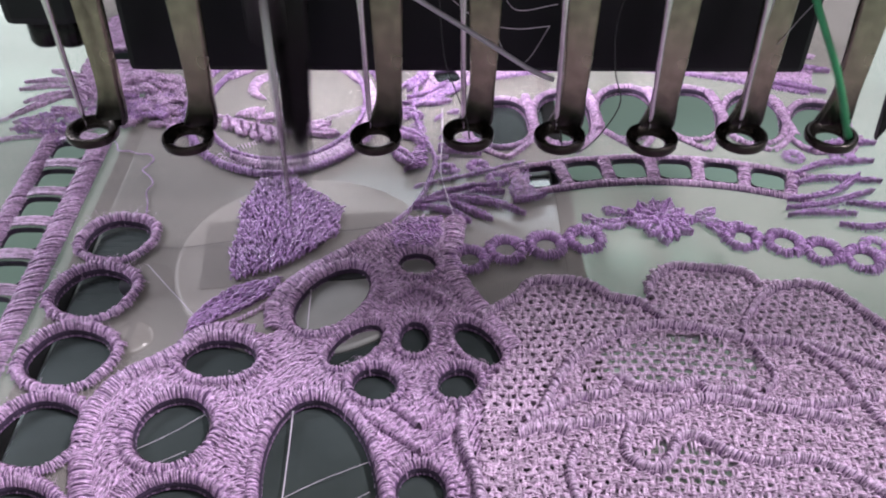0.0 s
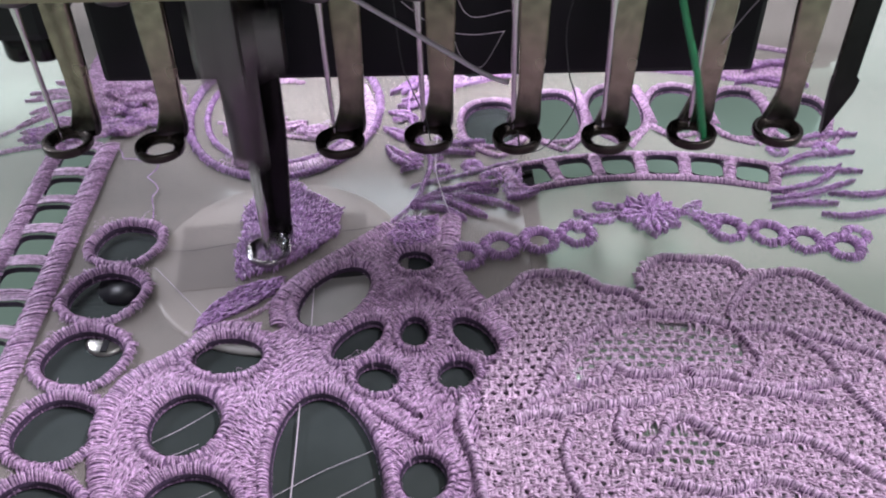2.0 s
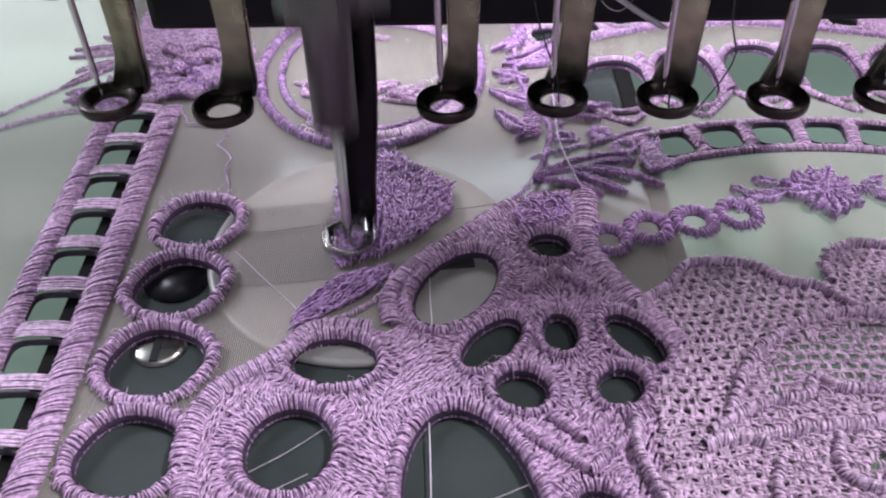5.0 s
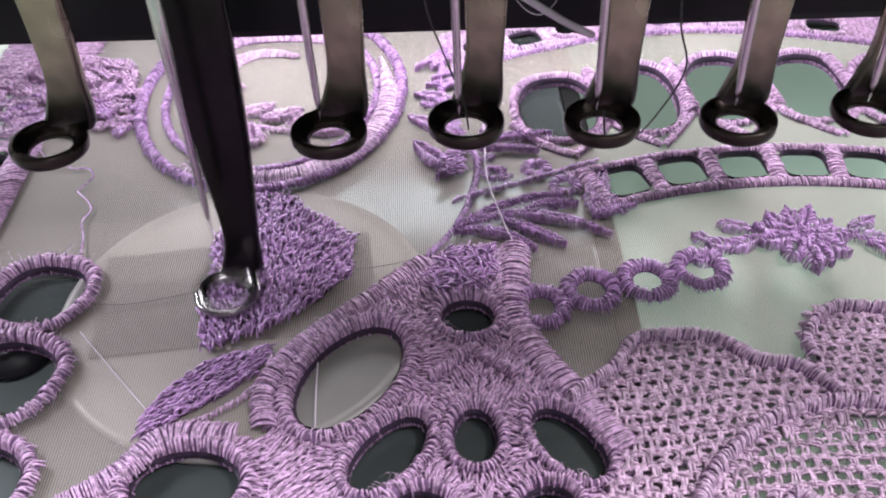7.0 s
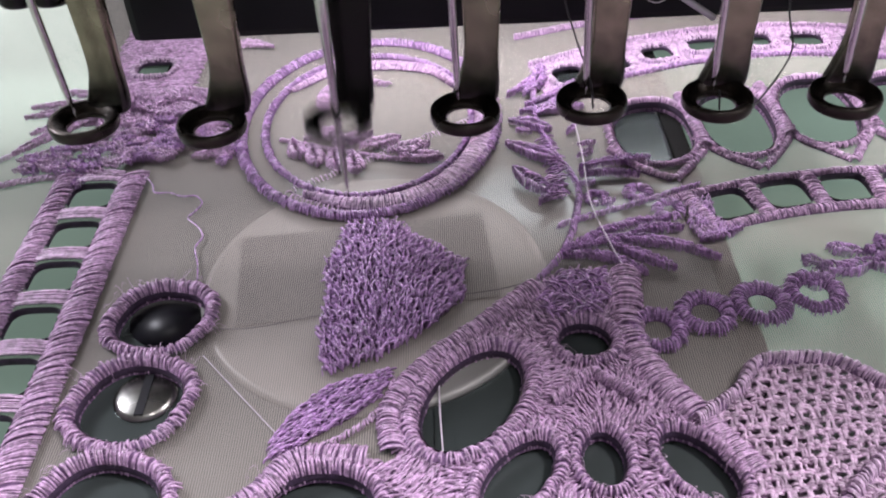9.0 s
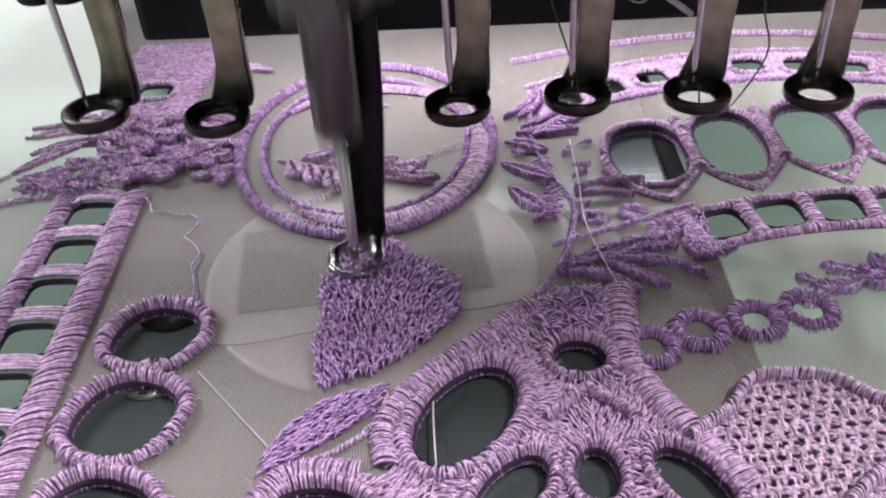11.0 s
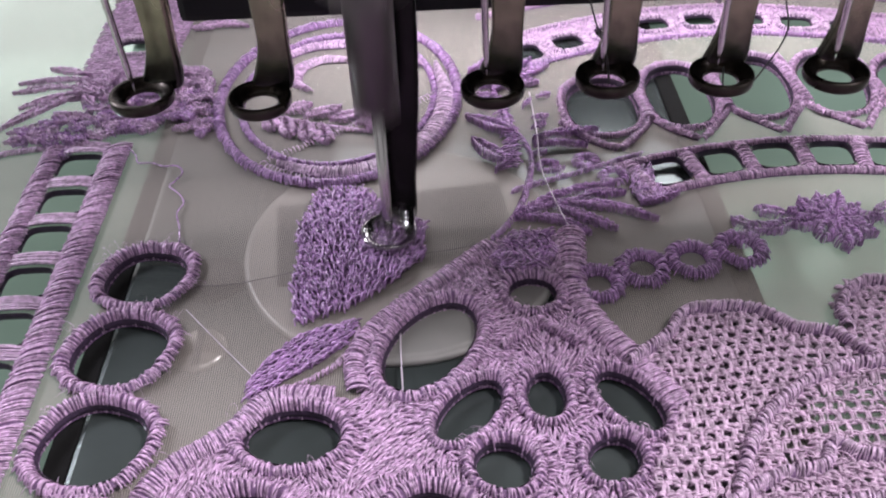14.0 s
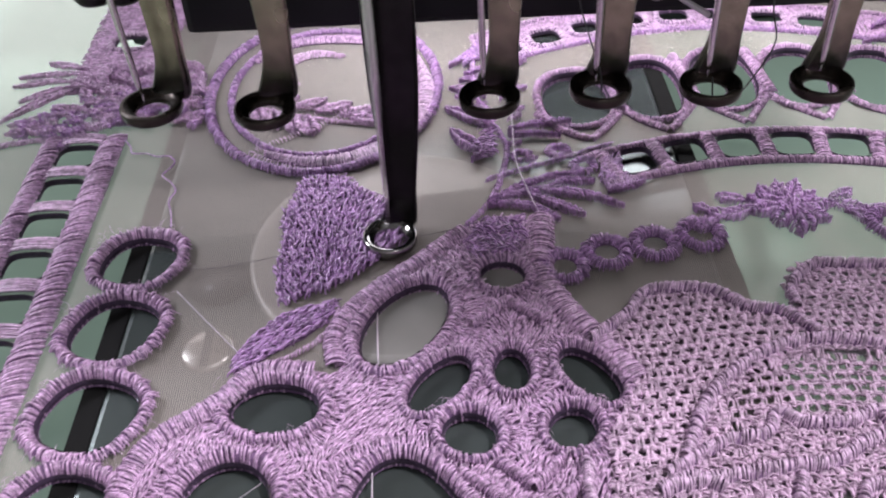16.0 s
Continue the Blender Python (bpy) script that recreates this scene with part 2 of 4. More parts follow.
def tube(points, r, n=6, bm=None, flat=1.0):
    """Round wire along points."""
    bm = bm or bmesh.new()
    pts = [Vector(p) for p in points]
    rs = r if isinstance(r, (list, tuple)) else [r] * len(pts)
    rings = []
    for i, p in enumerate(pts):
        d = (pts[min(i + 1, len(pts) - 1)] - pts[max(i - 1, 0)]).normalized()
        u = d.cross(Vector((0.13, 0.91, 0.31))).normalized()
        w = d.cross(u)
        rings.append([bm.verts.new(p + rs[i] * (math.cos(2 * math.pi * k / n) * u + flat * math.sin(2 * math.pi * k / n) * w)) for k in range(n)])
    for a, b in zip(rings, rings[1:]):
        for k in range(n):
            bm.faces.new((a[k], a[(k + 1) % n], b[(k + 1) % n], b[k]))
    bm.faces.new(rings[0][::-1])
    bm.faces.new(rings[-1])
    bmesh.ops.recalc_face_normals(bm, faces=bm.faces)
    return smooth(bm)


def sweep(points, n=60):
    """A smooth curve (Catmull-Rom) through a few points, as an array."""
    p = np.array(points, float)
    p = np.vstack([2 * p[0] - p[1], p, 2 * p[-1] - p[-2]])
    out = []
    seg = len(p) - 3
    for s in np.linspace(0, seg - 1e-6, n):
        i, u = int(s), s - int(s)
        a, b, c, d = p[i], p[i + 1], p[i + 2], p[i + 3]
        out.append(0.5 * (2 * b + (c - a) * u + (2 * a - 5 * b + 4 * c - d) * u * u + (3 * b - a - 3 * c + d) * u ** 3))
    return np.array(out)


def resample(p, pitch):
    d = np.r_[0, np.cumsum(np.linalg.norm(np.diff(p, axis=0), axis=1))]
    s = np.arange(0, d[-1], pitch)
    return np.stack([np.interp(s, d, p[:, k]) for k in range(p.shape[1])], 1)


rng = np.random.default_rng(5)


def stitch_mesh(name, p0, p1, z=0.3, arch=0.5, r=0.145, jitter=0.07, lean=0.08, drop=0.0):
    """One mesh of thread stitches, each a small bent tube from p0 to p1 (millimetres on the cloth)."""
    p0, p1 = np.asarray(p0, float), np.asarray(p1, float)
    n, K, S = len(p0), 5, 4
    bed = bed_mesh(p0, p1, z, arch, drop) if name in BEDDED else None
    p0 = p0 + rng.normal(0, jitter, p0.shape)
    p1 = p1 + rng.normal(0, jitter, p1.shape)
    z = np.broadcast_to(z, n) + rng.uniform(-0.10, 0.12, n)
    arch = np.broadcast_to(arch, n) * rng.uniform(0.75, 1.25, n)
    r = np.broadcast_to(r, n) * rng.uniform(0.85, 1.15, n)
    u = np.linspace(0, 1, K)
    d = p1 - p0
    L = np.linalg.norm(d, axis=1, keepdims=True) + 1e-6
    side = np.stack([-d[:, 1], d[:, 0]], 1) / L
    sway = rng.normal(0, lean, n)
    hump = np.sin(np.pi * u) ** 0.55
    xy = p0[:, None] + d[:, None] * u[None, :, None] + side[:, None] * (sway[:, None] * np.sin(np.pi * u)[None])[..., None]
    zz = z[:, None] + arch[:, None] * (hump[None] - 0.25)
    zz = zz - drop * (1 - u[None]) ** 3
    rr = r[:, None] * (0.75 + 0.25 * np.sin(np.pi * u))[None]
    a = 2 * np.pi * (np.arange(S) + 0.5) / S
    v = np.empty((n, K, S, 3))
    v[..., :2] = xy[:, :, None] + side[:, None, None] * (rr[..., None] * np.cos(a))[..., None]
    v[..., 2] = zz[:, :, None] + rr[..., None] * np.sin(a)
    v *= MM
    k, s = np.meshgrid(np.arange(K - 1), np.arange(S), indexing="ij")
    quad = np.stack([k * S + s, k * S + (s + 1) % S, (k + 1) * S + (s + 1) % S, (k + 1) * S + s], -1).reshape(-1, 4)
    f = (quad[None] + (np.arange(n) * K * S)[:, None, None]).reshape(-1, 4)
    me = bpy.data.meshes.new(name)
    me.vertices.add(n * K * S)
    me.vertices.foreach_set("co", v.ravel())
    me.loops.add(f.size)
    me.loops.foreach_set("vertex_index", f.ravel().astype(np.int32))
    me.polygons.add(len(f))
    me.polygons.foreach_set("loop_start", np.arange(0, f.size, 4, dtype=np.int32))
    me.polygons.foreach_set("use_smooth", np.ones(len(f), dtype=bool))
    me.update(calc_edges=True)
    STITCHED.add(me.name)
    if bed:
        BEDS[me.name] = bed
    return me


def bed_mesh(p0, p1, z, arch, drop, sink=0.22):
    """The padded strip of underlay that a row of satin stitches covers, dark for the shade in their gaps."""
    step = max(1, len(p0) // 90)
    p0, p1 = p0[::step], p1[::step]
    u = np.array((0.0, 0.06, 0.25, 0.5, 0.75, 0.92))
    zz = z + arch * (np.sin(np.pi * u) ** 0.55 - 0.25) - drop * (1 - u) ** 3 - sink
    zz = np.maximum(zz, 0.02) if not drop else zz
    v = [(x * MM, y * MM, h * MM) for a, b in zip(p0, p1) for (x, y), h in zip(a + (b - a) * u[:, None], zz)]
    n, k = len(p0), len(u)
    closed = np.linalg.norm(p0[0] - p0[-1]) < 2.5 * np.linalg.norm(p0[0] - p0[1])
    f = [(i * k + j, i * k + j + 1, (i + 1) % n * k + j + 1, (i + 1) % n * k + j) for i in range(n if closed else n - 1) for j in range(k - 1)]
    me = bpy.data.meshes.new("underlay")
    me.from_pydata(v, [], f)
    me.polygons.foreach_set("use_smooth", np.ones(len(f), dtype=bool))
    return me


def inside(poly, q):
    poly, q = np.asarray(poly, float), np.asarray(q, float)
    x, y = q[:, 0], q[:, 1]
    res = np.zeros(len(q), bool)
    j = len(poly) - 1
    for i in range(len(poly)):
        xi, yi, xj, yj = *poly[i], *poly[j]
        if yi != yj:
            res ^= ((yi > y) != (yj > y)) & (x < (xj - xi) * (y - yi) / (yj - yi) + xi)
        j = i
    return res


def ellipse(cx, cy, a, b, ang, n=64, grow=0.0):
    t = np.linspace(0, 2 * np.pi, n, endpoint=False)
    c, s = math.cos(radians(ang)), math.sin(radians(ang))
    x, y = (a + grow) * np.cos(t), (b + grow) * np.sin(t)
    return np.stack([cx + c * x - s * y, cy + s * x + c * y], 1)


# ---------------------------------------------------------------- the embroidered cloth, laid out in millimetres
# cut-out eyelets: centre, half axes, turn, width of the satin edge
EYELETS = {
    "neck": (23.3, -2.8, 3.4, 2.9, -10, 2.3), "wing": (8.0, -12.2, 8.9, 5.2, 56, 2.9), "wing_low": (12.9, -24.0, 5.9, 3.0, 49, 2.0),
    "heart": (23.1, -22.1, 3.8, 2.5, 90, 1.9), "wing_right": (34.0, -23.5, 5.6, 2.9, -55, 2.0), "eye": (16.7, -32.7, 3.7, 3.2, -20, 2.0),
    "eye_right": (30.4, -32.5, 3.4, 3.0, 40, 2.0), "side": (-10.0, -27.0, 6.1, 4.1, -2, 2.5), "hip": (-14.8, -42.0, 6.3, 5.7, 78, 2.9),
    "almond": (9.4, -53.5, 17.5, 8.6, -80, 2.6), "tail": (24.6, -53.5, 3.6, 4.2, 0, 2.0), "hip_low": (-11.5, -57.5, 6.8, 5.6, -5, 2.6)}
OVALS = [(-35.5, 4.4, 5.8, 5.3, -12), (-36.0, -10.8, 6.3, 5.9, -20), (-35.8, -26.7, 6.7, 5.9, -20), (-35.8, -42.7, 6.6, 6.0, -20), (-35.4, -59.0, 6.6, 6.0, -20)]
LADDER_Y = [34.6, 24.2, 14.4, 4.4, -5.6, -15.4, -25.4, -35.3, -44.9, -54.4, -64.0]
BAND_C, BAND_R = (72.5, -57.0), 85.6
BAND_A = [105.6 - 6.6 * i for i in range(6)]
ARCHES = [(41.7, 46.8, 6.6, 9.2, 8), (56.8, 49.2, 6.0, 10.4, 6), (72.0, 51.4, 6.4, 10.4, 2), (86.8, 51.2, 6.4, 10.4, -3), (101.5, 49.2, 6.3, 10.2, -8), (115.5, 46, 6.0, 9.6, -14)]
TOP_HOLES = [(29.5, 67.6, 3.2, 3.4, 18), (38.4, 71.2, 3.2, 2.9, 16), (47.6, 74.6, 3.2, 2.7, 12), (57.5, 77.2, 3.3, 2.7, 6), (67.7, 78.2, 3.3, 2.7, 0), (77.9, 77.4, 3.3, 2.7, -6), (87.6, 75.4, 3.3, 2.7, -10), (97.0, 72.4, 3.3, 2.7, -14)]


def squarish(cx, cy, a, b, ang, n=32):
    t = np.linspace(0, 2 * np.pi, n, endpoint=False)
    x = a * np.sign(np.cos(t)) * np.abs(np.cos(t)) ** 0.55
    y = b * np.sign(np.sin(t)) * np.abs(np.sin(t)) ** 0.55
    c, s = math.cos(radians(ang)), math.sin(radians(ang))
    return np.stack([cx + c * x - s * y, cy + s * x + c * y], 1)


def oval(cx, cy, a, b, ang, n=64):
    """A hand-cut oval, a little squared."""
    t = np.linspace(0, 2 * np.pi, n, endpoint=False)
    x = a * np.sign(np.cos(t)) * np.abs(np.cos(t)) ** 0.82
    y = b * np.sign(np.sin(t)) * np.abs(np.sin(t)) ** 0.82
    c, s = math.cos(radians(ang)), math.sin(radians(ang))
    return np.stack([cx + c * x - s * y + 0.10 * (s * x + c * y), cy + s * x + c * y], 1)


def band_point(ang, r):
    return (BAND_C[0] + r * math.cos(radians(ang)), BAND_C[1] + r * math.sin(radians(ang)))


HOLES = [ellipse(*e[:5]) for e in EYELETS.values()] + [oval(*o) for o in OVALS]
HOLES += [squarish(-53.4, 77.6, 3.6, 2.9, 0)]
HOLES += [squarish(-54.0, y, 3.9, 3.3, 0) for y in LADDER_Y]
HOLES += [squarish(*band_point(a, BAND_R), 3.7, 3.4, a - 90) for a in BAND_A]
HOLES += [oval(*a) for a in ARCHES] + [squarish(*h) for h in TOP_HOLES]

cloth = thing("embroidered_cloth", "sheer beige organza cloth embroidered with lilac cutwork lace", "fabric")


def cloth_sheet():
    bm = bmesh.new()

    def loop(pts):
        vs = [bm.verts.new((x * MM, y * MM, 0)) for x, y in pts]
        return [bm.edges.new((vs[i], vs[(i + 1) % len(vs)])) for i in range(len(vs))]
    edges = loop([(-230, -120), (0, -120), (230, -120), (230, 0), (230, 132), (0, 132), (-230, 132), (-230, 0)])
    for h in HOLES:
        edges += loop(h)
    bmesh.ops.triangle_fill(bm, edges=edges, use_beauty=True, use_dissolve=False, normal=(0, 0, 1))
    for f in bm.faces:
        if f.normal.z < 0:
            f.normal_flip()
    return bm


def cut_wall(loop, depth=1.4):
    """The cut edge inside an opening: a thin wall, its shade put into the dark colour, with a rolled lower rim."""
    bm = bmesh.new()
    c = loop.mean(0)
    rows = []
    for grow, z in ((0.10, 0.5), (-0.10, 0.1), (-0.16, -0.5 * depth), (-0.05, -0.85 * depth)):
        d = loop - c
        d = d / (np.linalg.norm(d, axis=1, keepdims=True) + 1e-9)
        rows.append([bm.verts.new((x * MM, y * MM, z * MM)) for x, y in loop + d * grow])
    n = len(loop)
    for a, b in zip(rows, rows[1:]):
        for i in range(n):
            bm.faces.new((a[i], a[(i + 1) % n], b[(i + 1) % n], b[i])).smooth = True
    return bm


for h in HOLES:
    part("cut_edge", cut_wall(h, 0.8), M_CUT, cloth, "cut edge with the opening's shade in its dark colour")
part("gauze", cloth_sheet(), M_CLOTH, cloth, "sheer greyish beige organza gauze")


def satin_ring(loop_in, width, pitch=0.21, slant=0.25):
    """Radial satin stitches round a closed loop, outwards by width."""
    p = resample(np.vstack([loop_in, loop_in[:1]]), pitch)
    nxt, prv = np.roll(p, -1, 0), np.roll(p, 1, 0)
    t = nxt - prv
    t /= np.linalg.norm(t, axis=1, keepdims=True) + 1e-9
    nrm = np.stack([t[:, 1], -t[:, 0]], 1)
    w = width * rng.uniform(0.85, 1.12, len(p))[:, None]
    return p - nrm * 0.12, p + nrm * w + t * slant


def satin_cord(points, width, pitch=0.25, slant=0.3, n=80, taper=False):
    p = resample(sweep(points, n), pitch)
    t = np.gradient(p, axis=0)
    t /= np.linalg.norm(t, axis=1, keepdims=True) + 1e-9
    nrm = np.stack([-t[:, 1], t[:, 0]], 1)
    w = np.full((len(p), 1), width / 2)
    if taper:
        w = w * (np.sin(np.linspace(0.12, np.pi - 0.12, len(p)))[:, None]) ** 0.7
    return p - nrm * w - t * slant, p + nrm * w + t * slant


def join(*pairs):
    return np.vstack([a for a, b in pairs]), np.vstack([b for a, b in pairs])


for name, e in EYELETS.items():
    part("satin_eyelet", stitch_mesh("satin_eyelet", *satin_ring(ellipse(*e[:5]), 0.9 * e[5], pitch=0.34), z=0.9, arch=0.95, drop=1.4, jitter=0.09, lean=0.12, r=0.18), M_THREAD, cloth)
for o in OVALS:
    a = satin_ring(oval(*o), 2.45, pitch=0.34)
    part("satin_oval", stitch_mesh("satin_oval", *a, z=0.85, arch=0.95, drop=1.3, jitter=0.09, lean=0.12, r=0.18), M_THREAD, cloth)


def rail(x0, x1, y0, y1, pitch=0.25, skew=0.5):
    y = np.arange(y0, y1, pitch)
    return np.stack([np.full_like(y, x0), y - skew], 1), np.stack([np.full_like(y, x1), y + skew], 1)


part("ladder_rail", stitch_mesh("ladder_rail", *rail(-61.6, -57.6, -72, 40, pitch=0.35, skew=0.9), z=0.7, arch=0.8, jitter=0.08, lean=0.1, r=0.175), M_THREAD, cloth)
part("ladder_rail", stitch_mesh("ladder_rail", *rail(-50.4, -45.6, -72, 40, pitch=0.35, skew=0.9), z=0.7, arch=0.8, jitter=0.08, lean=0.1, r=0.175), M_THREAD, cloth)
for ya, yb in zip([40.5] + LADDER_Y, LADDER_Y):
    if ya == yb:
        continue
    yc = (ya + yb) / 2 if ya != 40.5 else 39.6
    n = 14
    yy = np.linspace(yc - 1.3, yc + 1.3, n)
    a = np.stack([np.full(n, -58.2), yy], 1), np.stack([np.full(n, -49.8), yy], 1)
    part("ladder_rung", stitch_mesh("ladder_rung", *a, z=0.7, arch=0.4, jitter=0.08, lean=0.08), M_THREAD_PALE, cloth)


def arc_cord(r0, r1, a0, a1, pitch=0.25, slant=0.4):
    rm = (r0 + r1) / 2
    ang = np.radians(np.arange(a0, a1, math.degrees(pitch / rm)))
    u = np.stack([np.cos(ang), np.sin(ang)], 1)
    t = np.stack([-np.sin(ang), np.cos(ang)], 1)
    c = np.array(BAND_C)
    return c + u * r0 - t * slant, c + u * r1 + t * slant


part("band_edge", stitch_mesh("band_edge", *arc_cord(80.0, 81.9, 66, 111, slant=0.15, pitch=0.34), z=0.4, arch=0.7), M_THREAD, cloth)
part("band_edge", stitch_mesh("band_edge", *arc_cord(89.1, 90.7, 66, 111, slant=0.15, pitch=0.34), z=0.4, arch=0.6), M_THREAD, cloth)
for i in range(7):
    a = 105.6 + 3.3 - 6.6 * i
    foot_point, mid_point, top_point = (band_point(a, r) for r in (81.6, 85.6, 89.6))
    part("band_bar", stitch_mesh("band_bar", *satin_cord([foot_point, mid_point, top_point], 2.7, pitch=0.36, slant=0.05), z=0.45, arch=0.7, jitter=0.07, lean=0.07, r=0.17), M_THREAD, cloth)


for i, a in enumerate(ARCHES):
    part("arch_edge", stitch_mesh("arch_edge", *satin_ring(oval(*a), 1.8, pitch=0.34), z=0.6, arch=0.7, drop=1.6, jitter=0.06, lean=0.08, r=0.155), M_THREAD, cloth)
    foot_x, foot_y = a[0] + 0.9, 32.6 + 3.2 * math.sin(min(1, i / 2.5) * math.pi / 2)
    for sx in (-1, 1):
        pts = [(a[0] + sx * 8.2, a[1] - 5.0), (a[0] + sx * 4.2, a[1] - 10.6), (foot_x, foot_y)]
        part("arch_foot", stitch_mesh("arch_foot", *satin_cord(pts, 1.5), z=0.35, arch=0.5), M_THREAD, cloth)
for (xa, ya, *_), (xb, yb, *_) in zip(ARCHES, ARCHES[1:]):
    xm, ym = (xa + xb) / 2, (ya + yb) / 2
    part("arch_post", stitch_mesh("arch_post", *satin_cord([(xm - 0.9, ym + 9.5), (xm - 0.2, ym + 2), (xm + 0.3, ym - 7)], 2.3, pitch=0.36, slant=0.05), z=1.0, arch=0.7, jitter=0.07, lean=0.07, r=0.17), M_THREAD, cloth)
for h in TOP_HOLES + [(-53.4, 77.6, 3.6, 2.9, 0)]:
    part("top_eyelet", stitch_mesh("top_eyelet", *satin_ring(squarish(*h), 1.5, pitch=0.34), z=0.4, arch=0.5), M_THREAD_PALE, cloth)
TOP_LOW = [(24, 60.5), (34.5, 64.4), (45.1, 68.0), (56.4, 71.0), (71.5, 72.2), (84.6, 70.4), (99.0, 66.8), (118, 60)]
TOP_HIGH = [(22, 72.5), (36, 78.4), (49.4, 82.3), (62.8, 84.2), (78.3, 83.8), (94.8, 80.0), (110, 75), (122, 70)]
part("top_cord", stitch_mesh("top_cord", *satin_cord(TOP_LOW, 1.2, pitch=0.34), z=0.4), M_THREAD_DEEP, cloth)
part("top_cord", stitch_mesh("top_cord", *satin_cord(TOP_HIGH, 1.3, pitch=0.34), z=0.4), M_THREAD, cloth)
part("top_cord", stitch_mesh("top_cord", *satin_cord([(20, 84), (38, 89.5), (55, 92.5), (70, 93), (86, 91), (103, 86.6), (125, 78)], 2.2, pitch=0.34), z=0.4), M_THREAD, cloth)
LADDER_TOP = [(-61.5, 57), (-45.8, 57), (-44.4, 72), (-43, 100), (-62, 100), (-62, 78)]
# ---- filled body round the eyelets
BODY = [(17.2, 8.4), (10.2, 0.8), (2.0, -6.6), (-1.8, -14.0), (-1.4, -21.5), (-5, -21.2), (-12.8, -20.4), (-17.6, -25.8), (-25.6, -32.4), (-28.2, -41), (-26.5, -50),
        (-22, -62), (-18, -78), (36, -78), (33.4, -55), (34.4, -38), (41, -31), (41, -23), (36.6, -17.2), (31.2, -9), (29.8, -1.5), (32.4, 10), (24, 11.6)]


def fill(poly, direction, length, thread=0.30, cover=2.2, holes=(), gap=1.0):
    poly = np.array(poly, float)
    lo, hi = poly.min(0), poly.max(0)
    n = int((hi - lo).prod() * cover / (length * thread))
    side = math.sqrt((hi - lo).prod() / n)
    gx, gy = np.meshgrid(np.arange(lo[0], hi[0], side), np.arange(lo[1], hi[1], side))
    gx = gx + 0.5 * side * (np.arange(len(gy)) % 2)[:, None]
    q = np.stack([gx.ravel(), gy.ravel()], 1)
    q = q + rng.uniform(-0.3, 0.3, q.shape) * side
    q = q[inside(poly, q)]
    for h in holes:
        c = h.mean(0)
        q = q[~inside(c + (h - c) * gap, q)]
    d = direction(q)
    d = d / (np.linalg.norm(d, axis=1, keepdims=True) + 1e-9)
    ln = length * rng.uniform(0.7, 1.2, (len(q), 1)) / 2
    return q - d * ln, q + d * ln


def body_way(q):
    way = np.stack([np.sign(q[:, 0] - 23.5) * 0.45, np.ones(len(q))], 1)
    way[q[:, 0] < -2] = (0.25, 1.0)
    way[(q[:, 0] >= -2) & (q[:, 0] < 8)] = (0.8, 0.75)
    for e in EYELETS.values():
        c = np.array(e[:2])
        v = q - c
        near = np.linalg.norm(v, axis=1) < (max(e[2], e[3]) + e[5] + 1.0)
        way[near] = v[near]
    return way + rng.normal(0, 0.14, way.shape) * np.linalg.norm(way, axis=1, keepdims=True)


body_holes = [ellipse(*e[:5], grow=1.7) for e in EYELETS.values()]
a = fill(BODY, body_way, 1.9, thread=0.36, cover=2.3, holes=body_holes)
part("filled_ground", stitch_mesh("filled_ground", *a, z=rng.uniform(0.12, 0.55, len(a[0])), arch=0.35, lean=0.08, r=0.17), M_THREAD, cloth)


def flat_fill(poly, way, holes):
    """A smooth pale field of long flat stitches."""
    a = fill(poly, lambda q: np.stack([way[0] + 0 * q[:, 0], way[1] + 0 * q[:, 0]], 1) + rng.normal(0, 0.08, (len(q), 2)), 2.2, thread=0.36, cover=2.4, holes=holes, gap=1.3)
    part("flat_fill", stitch_mesh("flat_fill", *a, z=rng.uniform(0.05, 0.16, len(a[0])), arch=0.05, lean=0.05, jitter=0.05, r=0.17), M_THREAD, cloth, "smooth pale lilac stitched field")


flat_fill(TOP_LOW + TOP_HIGH[::-1], (0.15, 1.0), [squarish(*h) for h in TOP_HOLES])
flat_fill(LADDER_TOP, (1.0, 0.1), [squarish(-53.4, 77.6, 3.6, 2.9, 0)])


def underlay(outline, holes):
    bm = bmesh.new()
    edges = []
    for pts in [outline] + list(holes):
        vs = [bm.verts.new((x * MM, y * MM, 0.16 * MM)) for x, y in pts]
        edges += [bm.edges.new((vs[i], vs[(i + 1) % len(vs)])) for i in range(len(vs))]
    bmesh.ops.triangle_fill(bm, edges=edges, use_beauty=True, use_dissolve=False, normal=(0, 0, 1))
    for f in bm.faces:
        if f.normal.z < 0:
            f.normal_flip()
    return bm


# Dark sheet under the fill, in place of shade between its stitches.
part("underlay", underlay(BODY, [ellipse(*e[:5], grow=0.3) for e in EYELETS.values()]), M_SHADED_UNDERLAY, cloth, "violet underlay, darkened as the shade between stitches")
for pts in ([(18.0, -13.5), (23.4, -8.9), (29.0, -13.8)], [(15.2, -39.0), (24.4, -46.4), (32.2, -39.4)], [(20.2, -37.6), (24.4, -41.6), (28.2, -37.6)]):
    for p, q in zip(pts, pts[1:]):
        part("chevron_ridge", stitch_mesh("chevron_ridge", *satin_cord([p, ((p[0] + q[0]) / 2, (p[1] + q[1]) / 2), q], 1.7), z=1.15, arch=1.0, jitter=0.06), M_THREAD, cloth)
